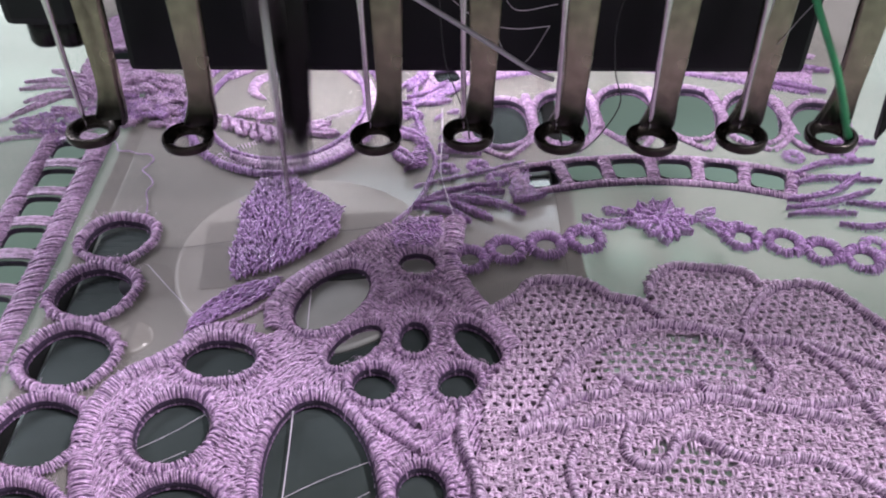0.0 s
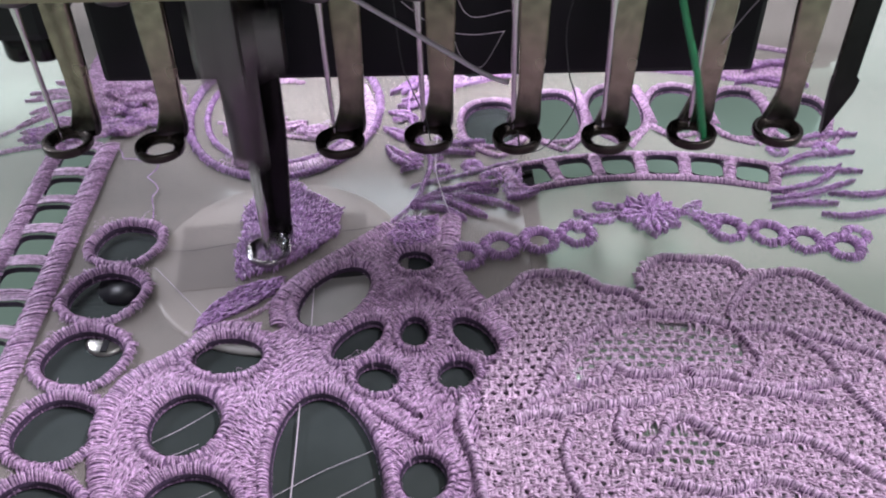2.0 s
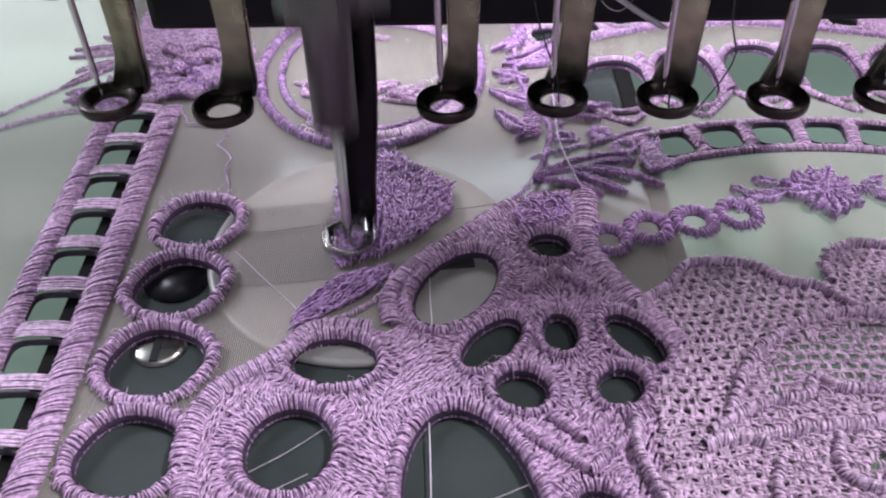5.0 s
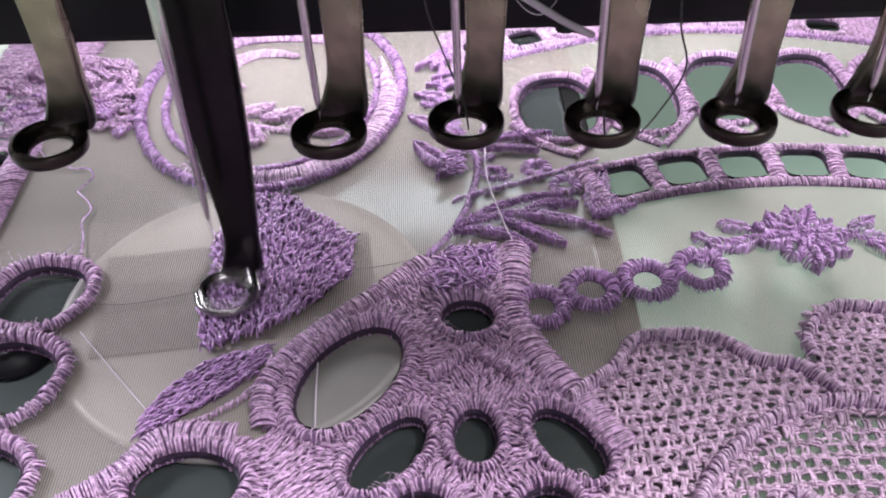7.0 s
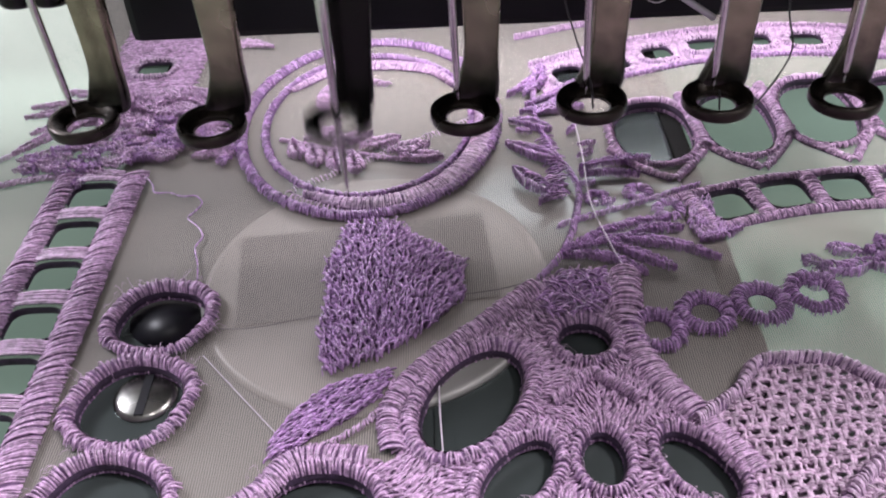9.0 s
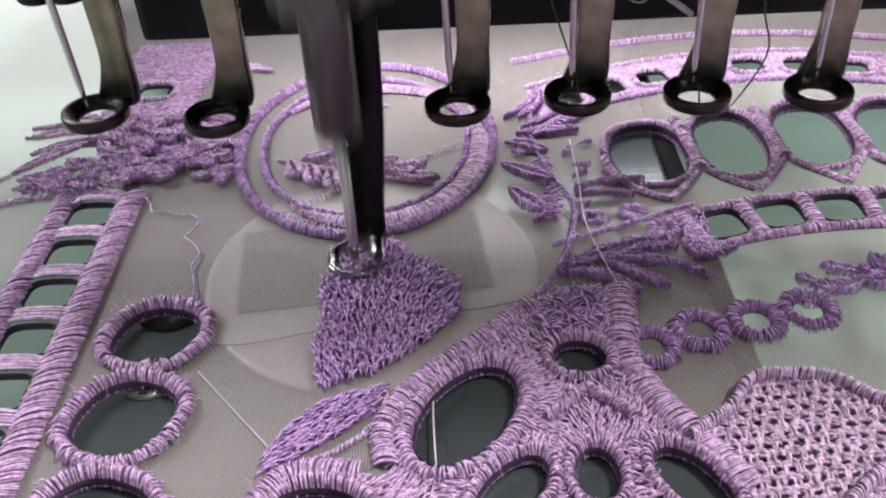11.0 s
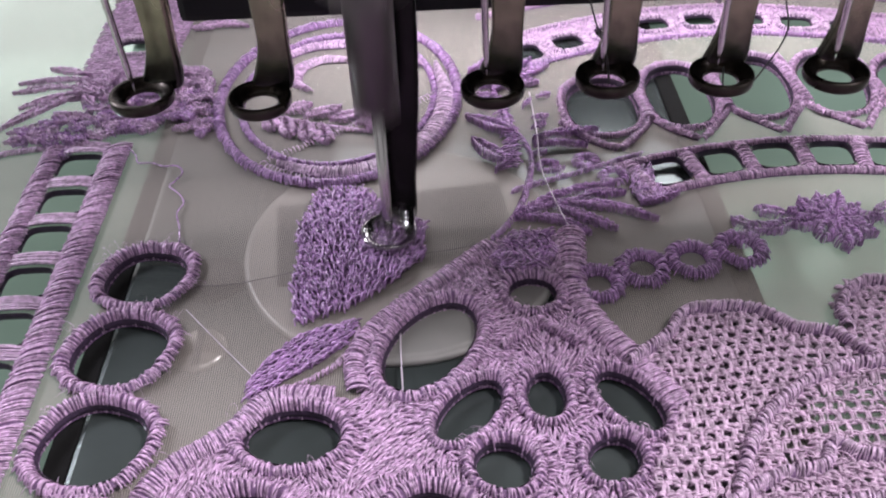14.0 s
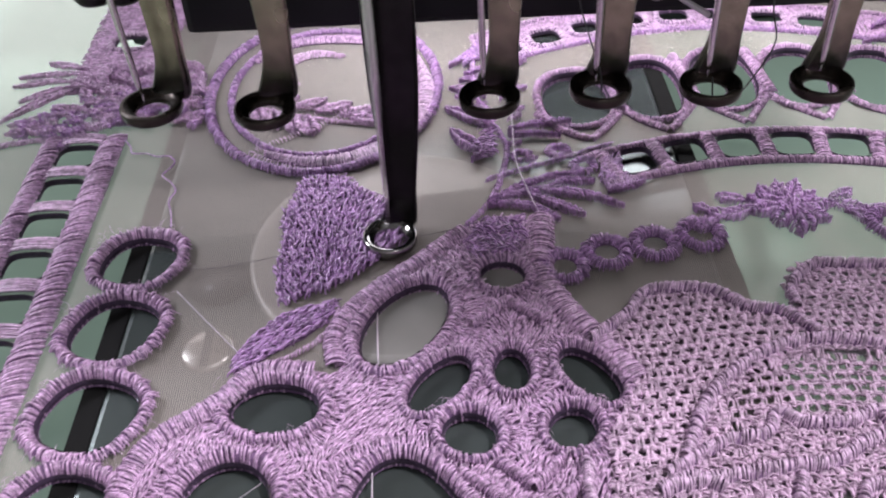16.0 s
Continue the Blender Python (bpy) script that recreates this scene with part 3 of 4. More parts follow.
for pts, w in (([(17.5, 8), (10.2, 1), (2, -6.4), (-2.2, -13.5), (-1.8, -20)], 3.2), ([(31, 10.5), (30.2, 4), (29.6, -2), (31.6, -9.5), (36, -17), (40.5, -25)], 4.2),
               ([(-5.0, -20.8), (-13, -20.6), (-18, -26), (-26, -32.5), (-28.4, -41), (-26.5, -51), (-22, -63)], 3.6)):
    part("satin_border", stitch_mesh("satin_border", *satin_cord(pts, w, slant=0.15, pitch=0.34), z=0.8, arch=0.9, jitter=0.09, lean=0.12, r=0.18), M_THREAD, cloth)

# ---- the patch under the needle, and the leaf beside it
PATCH = [(-10.6, 23.8), (-6.5, 24.6), (-2.2, 24.0), (0.6, 20.4), (4.6, 17.2), (5.6, 15.6), (8.2, 13.4), (7.2, 10.5), (7.9, 7.2), (3.2, 1.4), (-3, -3.6), (-11.6, -7.0), (-12.9, 0), (-12.4, 8), (-13.0, 15), (-11.4, 19)]
a = fill(PATCH, lambda q: np.stack([0.25 + 0.06 * q[:, 0], 1.0 + 0 * q[:, 0]], 1) + rng.normal(0, 0.32, (len(q), 2)), 1.8, thread=0.42, cover=2.2)
part("underlay", underlay([(0.96 * x - 0.1, 0.96 * y + 0.3) for x, y in PATCH], []), M_SHADED_UNDERLAY, cloth)
# The deep thread colour holds the shade that the head casts here.
part("stitched_patch", stitch_mesh("stitched_patch", *a, z=rng.uniform(0.2, 1.1, len(a[0])), arch=0.55, lean=0.12, r=0.20), M_THREAD_DEEP, cloth, "violet stitched patch, the head's shade in its deep colour")
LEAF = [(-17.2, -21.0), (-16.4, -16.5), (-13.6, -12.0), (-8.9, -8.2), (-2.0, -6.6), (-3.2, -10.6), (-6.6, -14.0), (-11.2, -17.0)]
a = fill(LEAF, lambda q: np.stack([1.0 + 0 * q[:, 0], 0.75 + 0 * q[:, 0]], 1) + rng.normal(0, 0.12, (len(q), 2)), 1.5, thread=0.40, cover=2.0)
part("underlay", underlay([(0.93 * x - 0.7, 0.93 * y - 1.0) for x, y in LEAF], []), M_SHADED_UNDERLAY, cloth)
part("leaf", stitch_mesh("leaf", *a, z=rng.uniform(0.2, 0.6, len(a[0])), arch=0.4, r=0.175), M_THREAD_DEEP, cloth)
part("leaf_vein", stitch_mesh("leaf_vein", *satin_cord([(-13.4, -20.0), (-6.8, -16.4), (-3.3, -12.4), (-2.0, -8.2)], 0.9), z=0.3, arch=0.3), M_THREAD, cloth)


KNOT = [(18.0, 4.2), (20.6, 9.8), (27.8, 10.6), (27.4, 5.6), (25.9, 1.6), (21.0, 0.9), (18.6, 1.3)]
a = fill(KNOT, lambda q: np.stack([np.where(np.sin(q[:, 0] * 1.1 + q[:, 1]) > 0, 0.9, -0.5), 0.7 + 0 * q[:, 0]], 1) + rng.normal(0, 0.25, (len(q), 2)), 2.2, thread=0.42, cover=1.9)
part("stitched_knot", stitch_mesh("stitched_knot", *a, z=rng.uniform(0.7, 1.5, len(a[0])), arch=0.5, lean=0.12, r=0.19), M_THREAD_DEEP, cloth, "deep violet knotted stitches")


# ---- chain of small rings and its flower
def small_ring(x, y, ro=3.7, ri=1.5):
    t = np.linspace(0, 2 * np.pi, 54, endpoint=False)
    u = np.stack([np.cos(t), np.sin(t)], 1)
    return np.array((x, y)) + u * ri, np.array((x, y)) + u * ro * rng.uniform(0.92, 1.08, (54, 1))


for x, y in ((33.2, -1.5), (40.4, 1.4), (48.4, 2.8), (56.2, 4.6), (87.4, 5.2), (95.4, 3.6), (102.2, 1.0), (109.4, -1.2)):
    part("chain_ring", stitch_mesh("chain_ring", *small_ring(x, y, 4.3, 2.0), z=0.6, arch=1.1, r=0.155, jitter=0.07, lean=0.06), M_THREAD_DEEP, cloth)


def leaflet(x, y, ang, length, width):
    """A leaf of slanting stitches on both sides of its vein."""
    c, s = math.cos(radians(ang)), math.sin(radians(ang))
    n = max(5, int(length / 0.30))
    u = np.linspace(0.02, 0.98, n)
    base = np.stack([x + c * u * length, y + s * u * length], 1)
    w = width * np.sin(np.pi * u ** 0.8)[:, None]
    fwd, nrm = np.array((c, s)), np.array((-s, c))
    return join((base, base + nrm * w + fwd * w * 0.8), (base, base - nrm * w + fwd * w * 0.8))


def blossom(x, y, r, petals=8, turn=0.0):
    return join(*[leaflet(x + 0.4 * math.cos(radians(k * 360 / petals + turn)), y + 0.4 * math.sin(radians(k * 360 / petals + turn)), k * 360 / petals + turn + rng.uniform(-8, 8), r * rng.uniform(0.85, 1.15), r * 0.26) for k in range(petals)])


part("flower", stitch_mesh("flower", *blossom(72.2, 10.2, 6.4, 11), z=0.9, arch=1.2, r=0.17), M_THREAD_DEEP, cloth)
part("flower_centre", stitch_mesh("flower_centre", *small_ring(72.2, 10.2, 1.9, 0.5), z=1.2, arch=0.5), M_THREAD_DEEP, cloth)
for x, y, ang, L, w in ((67, 10.4, 195, 6.5, 1.7), (66, 12.2, 160, 5.5, 1.5), (64, 8.6, 170, 6, 1.6), (60, 9.6, 150, 4, 1.2), (60, 7.6, 200, 5, 1.4),
                        (78.5, 10.6, -12, 6.5, 1.7), (79.5, 12.0, 22, 5, 1.4), (81, 8.6, -30, 6, 1.6), (84, 8.4, 8, 4.5, 1.3)):
    part("leaflet", stitch_mesh("leaflet", *leaflet(x, y, ang, L, w), z=0.5, arch=0.9), M_THREAD_DEEP, cloth)

# ---- round medallion
MED = (-8.6, 55.0)
part("medallion_ring", stitch_mesh("medallion_ring", *satin_ring(ellipse(*MED, 22.2, 28.0, 0, 160), 2.0, slant=0.5, pitch=0.36), z=0.6, arch=0.9, r=0.165), M_THREAD_DEEP, cloth)
part("medallion_ring", stitch_mesh("medallion_ring", *satin_ring(ellipse(MED[0], MED[1] - 0.2, 18.2, 22.8, 0, 160), 1.3, slant=0.7, pitch=0.36), z=0.5, arch=0.6, r=0.165), M_THREAD_DEEP, cloth)
part("medallion_fringe", stitch_mesh("medallion_fringe", *satin_ring(ellipse(*MED, 20.9, 26.4, 0, 160)[105:160], 1.4, slant=0.1, pitch=0.75), z=0.4, arch=0.5), M_THREAD_PALE, cloth, "open ladder of short pale stitches")
part("medallion_crescent", stitch_mesh("medallion_crescent", *satin_cord([(-18, 31.8), (-10, 29.0), (-2, 29.6), (5.4, 34.0), (10.8, 42.5), (12.2, 53), (10.6, 64)], 4.4, slant=0.1, taper=True), z=1.0, arch=0.8), M_THREAD_PALE, cloth)
part("medallion_crescent", stitch_mesh("medallion_crescent", *satin_cord([(-24, 66), (-16, 73.5), (-6, 74.5), (3, 71.5), (8, 64)], 3.4, slant=0.1, taper=True), z=0.5, arch=0.6), M_THREAD, cloth)
part("medallion_stem", stitch_mesh("medallion_stem", *satin_cord([(-24, 49), (-14, 45), (-3, 41.6), (4, 41)], 1.0), z=0.4, arch=0.4), M_THREAD, cloth)
for x, y, ang, L in ((-22, 48.4, -70, 6), (-18.4, 47, -75, 7), (-14.5, 45.4, -78, 7), (-11, 44, -80, 6.5), (-20, 48.6, 20, 7), (-15, 46.5, 22, 8), (-10, 45, 20, 8), (-5, 43.5, 15, 8), (-3, 42.5, -10, 8)):
    part("leaflet", stitch_mesh("leaflet", *leaflet(x, y, ang, L, 1.75), z=0.6, arch=0.9, r=0.17), M_THREAD, cloth)
part("curl", stitch_mesh("curl", *satin_cord([(-14, 56), (-17.5, 60), (-16.5, 66), (-11, 68.5), (-5, 66.5)], 3.2, taper=True), z=0.4, arch=0.6), M_THREAD, cloth)

# ---- feathery sprays beside the band
def feather(points, half, lean=0.9):
    """A long pointed leaf: slanting stitches on both sides of a curved vein."""
    p = resample(sweep(points, 60), 0.24)
    t = np.gradient(p, axis=0)
    t /= np.linalg.norm(t, axis=1, keepdims=True) + 1e-9
    nrm = np.stack([-t[:, 1], t[:, 0]], 1)
    w = half * np.sin(np.linspace(0.15, np.pi - 0.1, len(p)))[:, None] ** 0.8
    return join((p - t * w * 0.3, p + nrm * w + t * w * lean), (p - t * w * 0.3, p - nrm * w + t * w * lean))


for pts, half in (([(22.3, 14.8), (30.5, 17.4), (38.8, 15.8), (45.0, 12.3)], 1.7), ([(22.3, 15.0), (28.1, 18.7), (33.4, 21.0), (39.8, 21.8)], 1.5), ([(29.5, 16.0), (33.5, 13.8), (38.3, 10.3)], 1.6),
                  ([(22.3, 14.2), (28.5, 13.6), (34.0, 9.6)], 1.5), ([(32.5, 18.0), (36, 19.6), (41, 19.4)], 1.4), ([(27.4, 35.9), (33, 37.6), (39.5, 38.0)], 1.6), ([(27.3, 34.2), (32, 34.4), (37, 33.4)], 1.0),
                  ([(17, 60), (21, 64), (25, 70)], 2.0), ([(20, 56), (26, 60), (30, 64)], 1.9),
                  ([(20.0, 27.2), (21.6, 28.6), (23.4, 30.8)], 1.3), ([(43, 16.4), (46, 17.2), (50, 19)], 1.2),
                  ([(98.5, 11.8), (104, 12.8), (113, 12.3)], 1.7), ([(99, 14.2), (108, 15.8), (119, 20.2)], 2.0), ([(100, 17), (110, 19.5), (118, 26)], 1.9), ([(103, 22.5), (110, 24.5), (122, 23.5)], 2.0), ([(104, 26), (112, 30), (123, 31)], 2.0),
                  ([(108, 9), (114, 8), (124, 10)], 1.8), ([(110, 35), (117, 38), (126, 38)], 2.0), ([(112, 16), (120, 15), (128, 17)], 1.9), ([(104, 62), (112, 64), (122, 60)], 2.0), ([(108, 68), (116, 72), (126, 70)], 2.2)):
    part("feather_leaf", stitch_mesh("feather_leaf", *feather(pts, 0.52 * half), z=0.6, arch=1.2), M_THREAD_DEEP, cloth)
for pts in ([(22.3, 15), (24.8, 21.5), (26.6, 30), (26.0, 34.7), (23, 44), (21.5, 54), (22, 64)], [(22.4, 21.6), (28.4, 24.0), (33.9, 25.9), (41.5, 29), (46, 30.6)], [(18, 9.3), (20.5, 12.5), (22.3, 15)]):
    part("spray_stem", stitch_mesh("spray_stem", *satin_cord(pts, 1.0, slant=0.5), z=0.45, arch=0.5), M_THREAD_DEEP, cloth)
for x, y, ro, ri in ((36.0, 29.1, 2.5, 0.6), (40.0, 24.6, 2.7, 1.0), (29.0, 28.1, 1.9, 0.8), (113, 2.5, 3.2, 1.2), (117, 33, 3.0, 0.8), (106, 33, 2.6, 0.8)):
    part("bud", stitch_mesh("bud", *small_ring(x, y, ro, ri), z=0.5, arch=0.6), M_THREAD_DEEP, cloth)
a = fill([(43.6, 25.4), (46.8, 27.4), (46.6, 22.0), (49.0, 17.6), (43.2, 17.4), (42.2, 21)], lambda q: np.stack([0.4 + 0 * q[:, 0], 1.0 + 0 * q[:, 0]], 1) + rng.normal(0, 0.3, (len(q), 2)), 2.0, cover=2.4)
part("stitched_knot", stitch_mesh("stitched_knot", *a, z=rng.uniform(0.3, 0.8, len(a[0])), arch=0.4), M_THREAD_DEEP, cloth)

# satin leaves and small buds between the medallion and the band
for pts, half in (([(16.6, 36.9), (19.0, 33.6), (21.8, 30.2)], 1.9), ([(15.8, 44.4), (19.6, 42.0), (23.8, 39.0)], 1.8), ([(21.8, 53.0), (26.8, 57.8), (33.0, 61.5)], 1.5), ([(19.0, 54.2), (24.4, 55.0), (30.5, 55.4)], 1.3),
                  ([(16.8, 51.4), (20.4, 50.6), (24.0, 48.0)], 1.5), ([(20.0, 60.0), (23.0, 65.0), (24.0, 71.0)], 1.6)):
    part("satin_leaf", stitch_mesh("satin_leaf", *feather(pts, half, 0.6), z=0.6, arch=0.9, r=0.165), M_THREAD_DEEP, cloth)
a = fill([(21.4, 28.0), (24.4, 28.6), (25.0, 37.0), (23.6, 46.5), (21.6, 46.0), (22.6, 37.0)], lambda q: np.stack([1.0 + 0 * q[:, 0], 0.2 + 0 * q[:, 0]], 1) + rng.normal(0, 0.15, (len(q), 2)), 1.8, thread=0.40, cover=1.5)
part("stitched_stem", stitch_mesh("stitched_stem", *a, z=rng.uniform(0.3, 0.7, len(a[0])), arch=0.4, r=0.17), M_THREAD_DEEP, cloth)
for x, y, ang, L, w in ((26.5, 31.5, 15, 3.2, 0.8), (28.4, 29.6, -25, 3.0, 0.8), (27.5, 39.5, 35, 3.4, 0.9), (28.0, 43.0, 10, 3.0, 0.8), (26.5, 46.5, 55, 3.2, 0.8), (20.6, 47.5, 160, 3.0, 0.8), (29.5, 50.0, 20, 3.0, 0.8), (32.0, 27.2, 200, 2.6, 0.8)):
    part("leaflet", stitch_mesh("leaflet", *leaflet(x, y, ang, L, w), z=0.6, arch=0.7, r=0.15), M_THREAD_DEEP, cloth)

# ---- flowering spray over the left ladder
SPRAY = [(-70, 41), (-58, 40.5), (-47, 43), (-40, 46), (-34, 42), (-31.6, 47), (-33, 57), (-50, 56), (-60, 51.5), (-69, 46)]
placed = 0
while placed < 150:
    q = rng.uniform((-70, 40), (-31, 58))
    if inside(SPRAY, q[None])[0]:
        placed += 1
        ang, L = rng.normal(8, 28) + (180 if rng.random() < 0.4 else 0), rng.uniform(2.6, 4.6)
        # Every other leaflet takes the violet thread, for the deeper colour of shadows.
        part("leaflet", stitch_mesh("leaflet", *leaflet(q[0] - 0.5 * L * math.cos(radians(ang)), q[1], ang, L, rng.uniform(0.8, 1.2)), z=rng.uniform(0.3, 1.4), arch=0.7), M_THREAD_DEEP if placed % 2 else M_THREAD, cloth)
UPPER = [(-58, 52), (-31, 50), (-32, 60), (-35, 68), (-44, 66), (-60, 62)]
placed = 0
while placed < 45:
    q = rng.uniform((-62, 48), (-30, 92))
    if inside(UPPER, q[None])[0]:
        placed += 1
        ang, L = rng.normal(150, 35), rng.uniform(4.0, 6.6)
        part("leaflet", stitch_mesh("leaflet", *leaflet(q[0], q[1], ang, L, rng.uniform(1.1, 1.7)), z=rng.uniform(0.5, 1.6), arch=1.0), M_THREAD, cloth)
for pts, half in (([(-60.5, 58), (-66, 54.4), (-72, 48)], 1.2), ([(-59, 64), (-66, 64.4), (-74, 63.4)], 1.2), ([(-61, 61), (-67, 61.6), (-74, 60)], 1.1), ([(-61, 59.4), (-66, 57.6), (-71, 54)], 1.1), ([(-60, 66), (-65, 68), (-69, 69)], 1.3),
                  ([(-46, 60), (-52, 63), (-60, 62)], 1.8), ([(-40, 62), (-46, 66), (-54, 66)], 1.8), ([(-36, 58), (-39, 64), (-44, 68)], 1.4), ([(-30, 84), (-36, 86), (-42, 84)], 1.8)):
    part("feather_leaf", stitch_mesh("feather_leaf", *feather(pts, half), z=0.5, arch=0.6), M_THREAD, cloth)
part("spray_stem", stitch_mesh("spray_stem", *satin_cord([(-50, 60), (-60, 58.5), (-70, 50), (-82, 38)], 1.3), z=0.4, arch=0.4), M_THREAD, cloth)
part("spray_stem", stitch_mesh("spray_stem", *satin_cord([(-60, 41), (-70, 39), (-80, 34), (-92, 30)], 1.6), z=0.4, arch=0.4), M_THREAD, cloth)

# ---- stray fibres round the satin edges
ends0, ends1 = [], []
for e in list(EYELETS.values()) + [o + (2.9,) for o in OVALS]:
    ring = ellipse(*e[:5], grow=e[5] * 0.9)
    for k in rng.integers(0, len(ring), 45):
        way, far = rng.uniform(0, 2 * math.pi), rng.uniform(0.8, 2.4)
        ends0.append(ring[k])
        ends1.append(ring[k] + far * np.array((math.cos(way), math.sin(way))))
part("stray_fibre", stitch_mesh("stray_fibre", ends0, ends1, z=1.2, arch=1.0, r=0.032, lean=0.7), M_THREAD_PALE, cloth, "fine stray lilac fibres")

# ---- netted rose
ROSE = [(35, -16.4), (42.5, -11.2), (45.6, -7.6), (51.6, -6.9), (57, -9.4), (62, -12.6), (66.0, -13.0), (65.8, -8.5), (68, -4.6), (72.6, -3.0), (83.4, -3.4), (87, -7.6), (94.4, -7.9), (100.6, -12), (106, -20), (126, -30), (126, -82), (36, -82), (33, -55), (34.6, -35), (39.5, -25)]


def net(poly, px=2.0, py=1.78, ply=4, bars=4, out=()):
    """Rows of laid thread, tied to the next row by short bars that leave small openings."""
    lo, hi = np.min(poly, 0), np.max(poly, 0)
    nx, ny = int((hi[0] - lo[0]) / px), int((hi[1] - lo[1]) / py)
    a, b = [], []
    for j in range(ny):
        for i in range(nx):
            x, y = lo[0] + (i + 0.5 * (j % 2)) * px, lo[1] + j * py
            for k in range(ply):
                w = 0.28 * (k - (ply - 1) / 2)
                a += [(x - 0.15, y + w + 0.14), (x + px * 0.5 - 0.15, y + w - 0.14)]
                b += [(x + px * 0.5 + 0.15, y + w - 0.14), (x + px + 0.15, y + w + 0.14)]
            for k in range(bars):
                w = 0.30 * (k - (bars - 1) / 2)
                a.append((x + w - 0.10, y - 0.2))
                b.append((x + w + 0.10, y + py + 0.2))
    a, b = np.array(a), np.array(b)
    sag = np.stack([0.5 * np.sin(a[:, 1] * 0.21), 0.9 * np.sin(a[:, 0] * 0.13)], 1)
    a, b = a + sag, b + sag
    mid = (a + b) / 2
    keep = inside(poly, mid)
    for hole in out:
        keep &= ~inside(hole, mid)
    return a[keep], b[keep]


THIN = [np.array([(50.5, -30.5), (56.0, -25.0), (62.0, -22.4), (68.5, -21.6), (75.5, -22.8), (80.6, -25.4), (81.8, -31), (77, -33.5), (70.6, -31.8), (66, -32.6), (60, -32.4), (57.2, -30.6), (50.6, -35)]),
        np.array([(58.4, -47.0), (61.6, -44.6), (65.6, -44.8), (70.4, -46.8), (73.0, -50), (70, -53.5), (62, -53.5)])]
FIELD = np.array([(36, -82), (33, -55), (34.6, -38), (44.0, -38.4), (48.6, -29.8), (54.0, -24.6), (60.5, -20.9), (67.7, -19.7), (75.4, -21.3), (80.8, -23.3), (90.4, -24.4), (102.2, -29.9), (126, -36), (126, -82)])
part("net_gauze", underlay(ROSE, THIN), M_NET_GAUZE, cloth, "violet tinted gauze under the net")
part("petal_net", stitch_mesh("petal_net", *net(np.array(ROSE), ply=4, bars=3, out=[FIELD]), z=0.7, arch=0.5, r=0.235, jitter=0.12, lean=0.1), M_THREAD_NET, cloth, "open knotted lilac thread net")
part("rose_net", stitch_mesh("rose_net", *net(FIELD, out=THIN), z=0.8, arch=0.5, r=0.23, jitter=0.15, lean=0.12), M_THREAD_NET, cloth, "knotted lilac thread net")
for poly in THIN:
    part("open_net", stitch_mesh("open_net", *net(poly, ply=3, bars=3), z=0.6, arch=0.4, r=0.18, jitter=0.12, lean=0.1), M_THREAD_NET, cloth, "thin open lilac net")
a = fill(FIELD, lambda q: np.stack([1.0 + 0 * q[:, 0], 0.25 * np.sin(q[:, 0] * 0.2)], 1) + rng.normal(0, 0.35, (len(q), 2)), 2.0, thread=0.36, cover=0.5, holes=THIN)
part("matted_thread", stitch_mesh("matted_thread", *a, z=rng.uniform(1.0, 1.5, len(a[0])), arch=0.4, r=0.13, lean=0.3), M_THREAD_NET, cloth, "matted lilac thread over the net")
for pts, w in (([(35, -17.6), (41.2, -12.8), (44.0, -9.0), (48.8, -8.2), (54.5, -9.0), (58.8, -12.8), (63.6, -14.0), (67.6, -18.6)], 1.7), ([(66.0, -13.2), (66.4, -9.0), (71.0, -4.6), (77.0, -4.8), (84.2, -5.8), (86.8, -9.8)], 1.7),
               ([(80.4, -21.6), (82.3, -17.6), (86.9, -12.0), (93.0, -9.2), (98.5, -10.0), (102.0, -14.0), (106, -20), (112, -24), (126, -29)], 1.7),
               ([(44.0, -38.4), (48.6, -29.8), (54.0, -24.6), (60.5, -20.9), (67.7, -19.7), (75.4, -21.3), (80.8, -23.3), (90.4, -24.4), (102.2, -29.9), (112, -38)], 2.0),
               ([(41.1, -40.8), (48.8, -36.6), (54.9, -35.4), (57.3, -32.2), (60.3, -34.0), (65.9, -34.2), (70.4, -32.6), (71.5, -34.8), (76.9, -34.8), (80.9, -37.4), (88.1, -37.8), (99, -36)], 1.9),
               ([(40.0, -42.9), (47.3, -41.8), (56.5, -40.5), (62.0, -40.1), (67.1, -37.4), (71.9, -36.3), (78.0, -37.8), (83.2, -38.9), (92, -41)], 2.1),
               ([(80.8, -23.6), (82.5, -28.6), (83.1, -32.4), (80.4, -35.2)], 1.3), ([(90, -25), (95, -31), (97, -40), (104, -54)], 1.6),
               ([(57.6, -42), (56.3, -45), (56.6, -48.2), (60.2, -50.0), (63.2, -47.0), (64.8, -44.0), (67.9, -44.0), (71.3, -46.7), (76.8, -48.8), (83.9, -48.3), (89.1, -51), (96, -57)], 1.9),
               ([(48.5, -46), (47, -52), (50, -60), (58, -64)], 1.7), ([(39.5, -43.5), (43.6, -41.6), (48, -43)], 2.4), ([(62, -56), (70, -58), (78, -56), (86, -60)], 1.7),
               ([(31.4, -38.4), (30.9, -43.0), (31.7, -47.2), (33.0, -51.4), (33.6, -58), (35, -70)], 1.8)):
    # Paler thread than the net puts the light on the raised cords in colour.
    part("rose_outline", stitch_mesh("rose_outline", *satin_cord(pts, w, slant=0.25, pitch=0.30), z=1.5, arch=1.2, jitter=0.07, lean=0.08, r=0.17), M_THREAD_PALE, cloth)


# ---- loose threads lying on the cloth
def loose(points, mat, label, r=0.16, n=40):
    return part("loose_thread", tube([Vector(p) * MM for p in sweep(points, n)], r * MM, 5), mat, cloth, label)


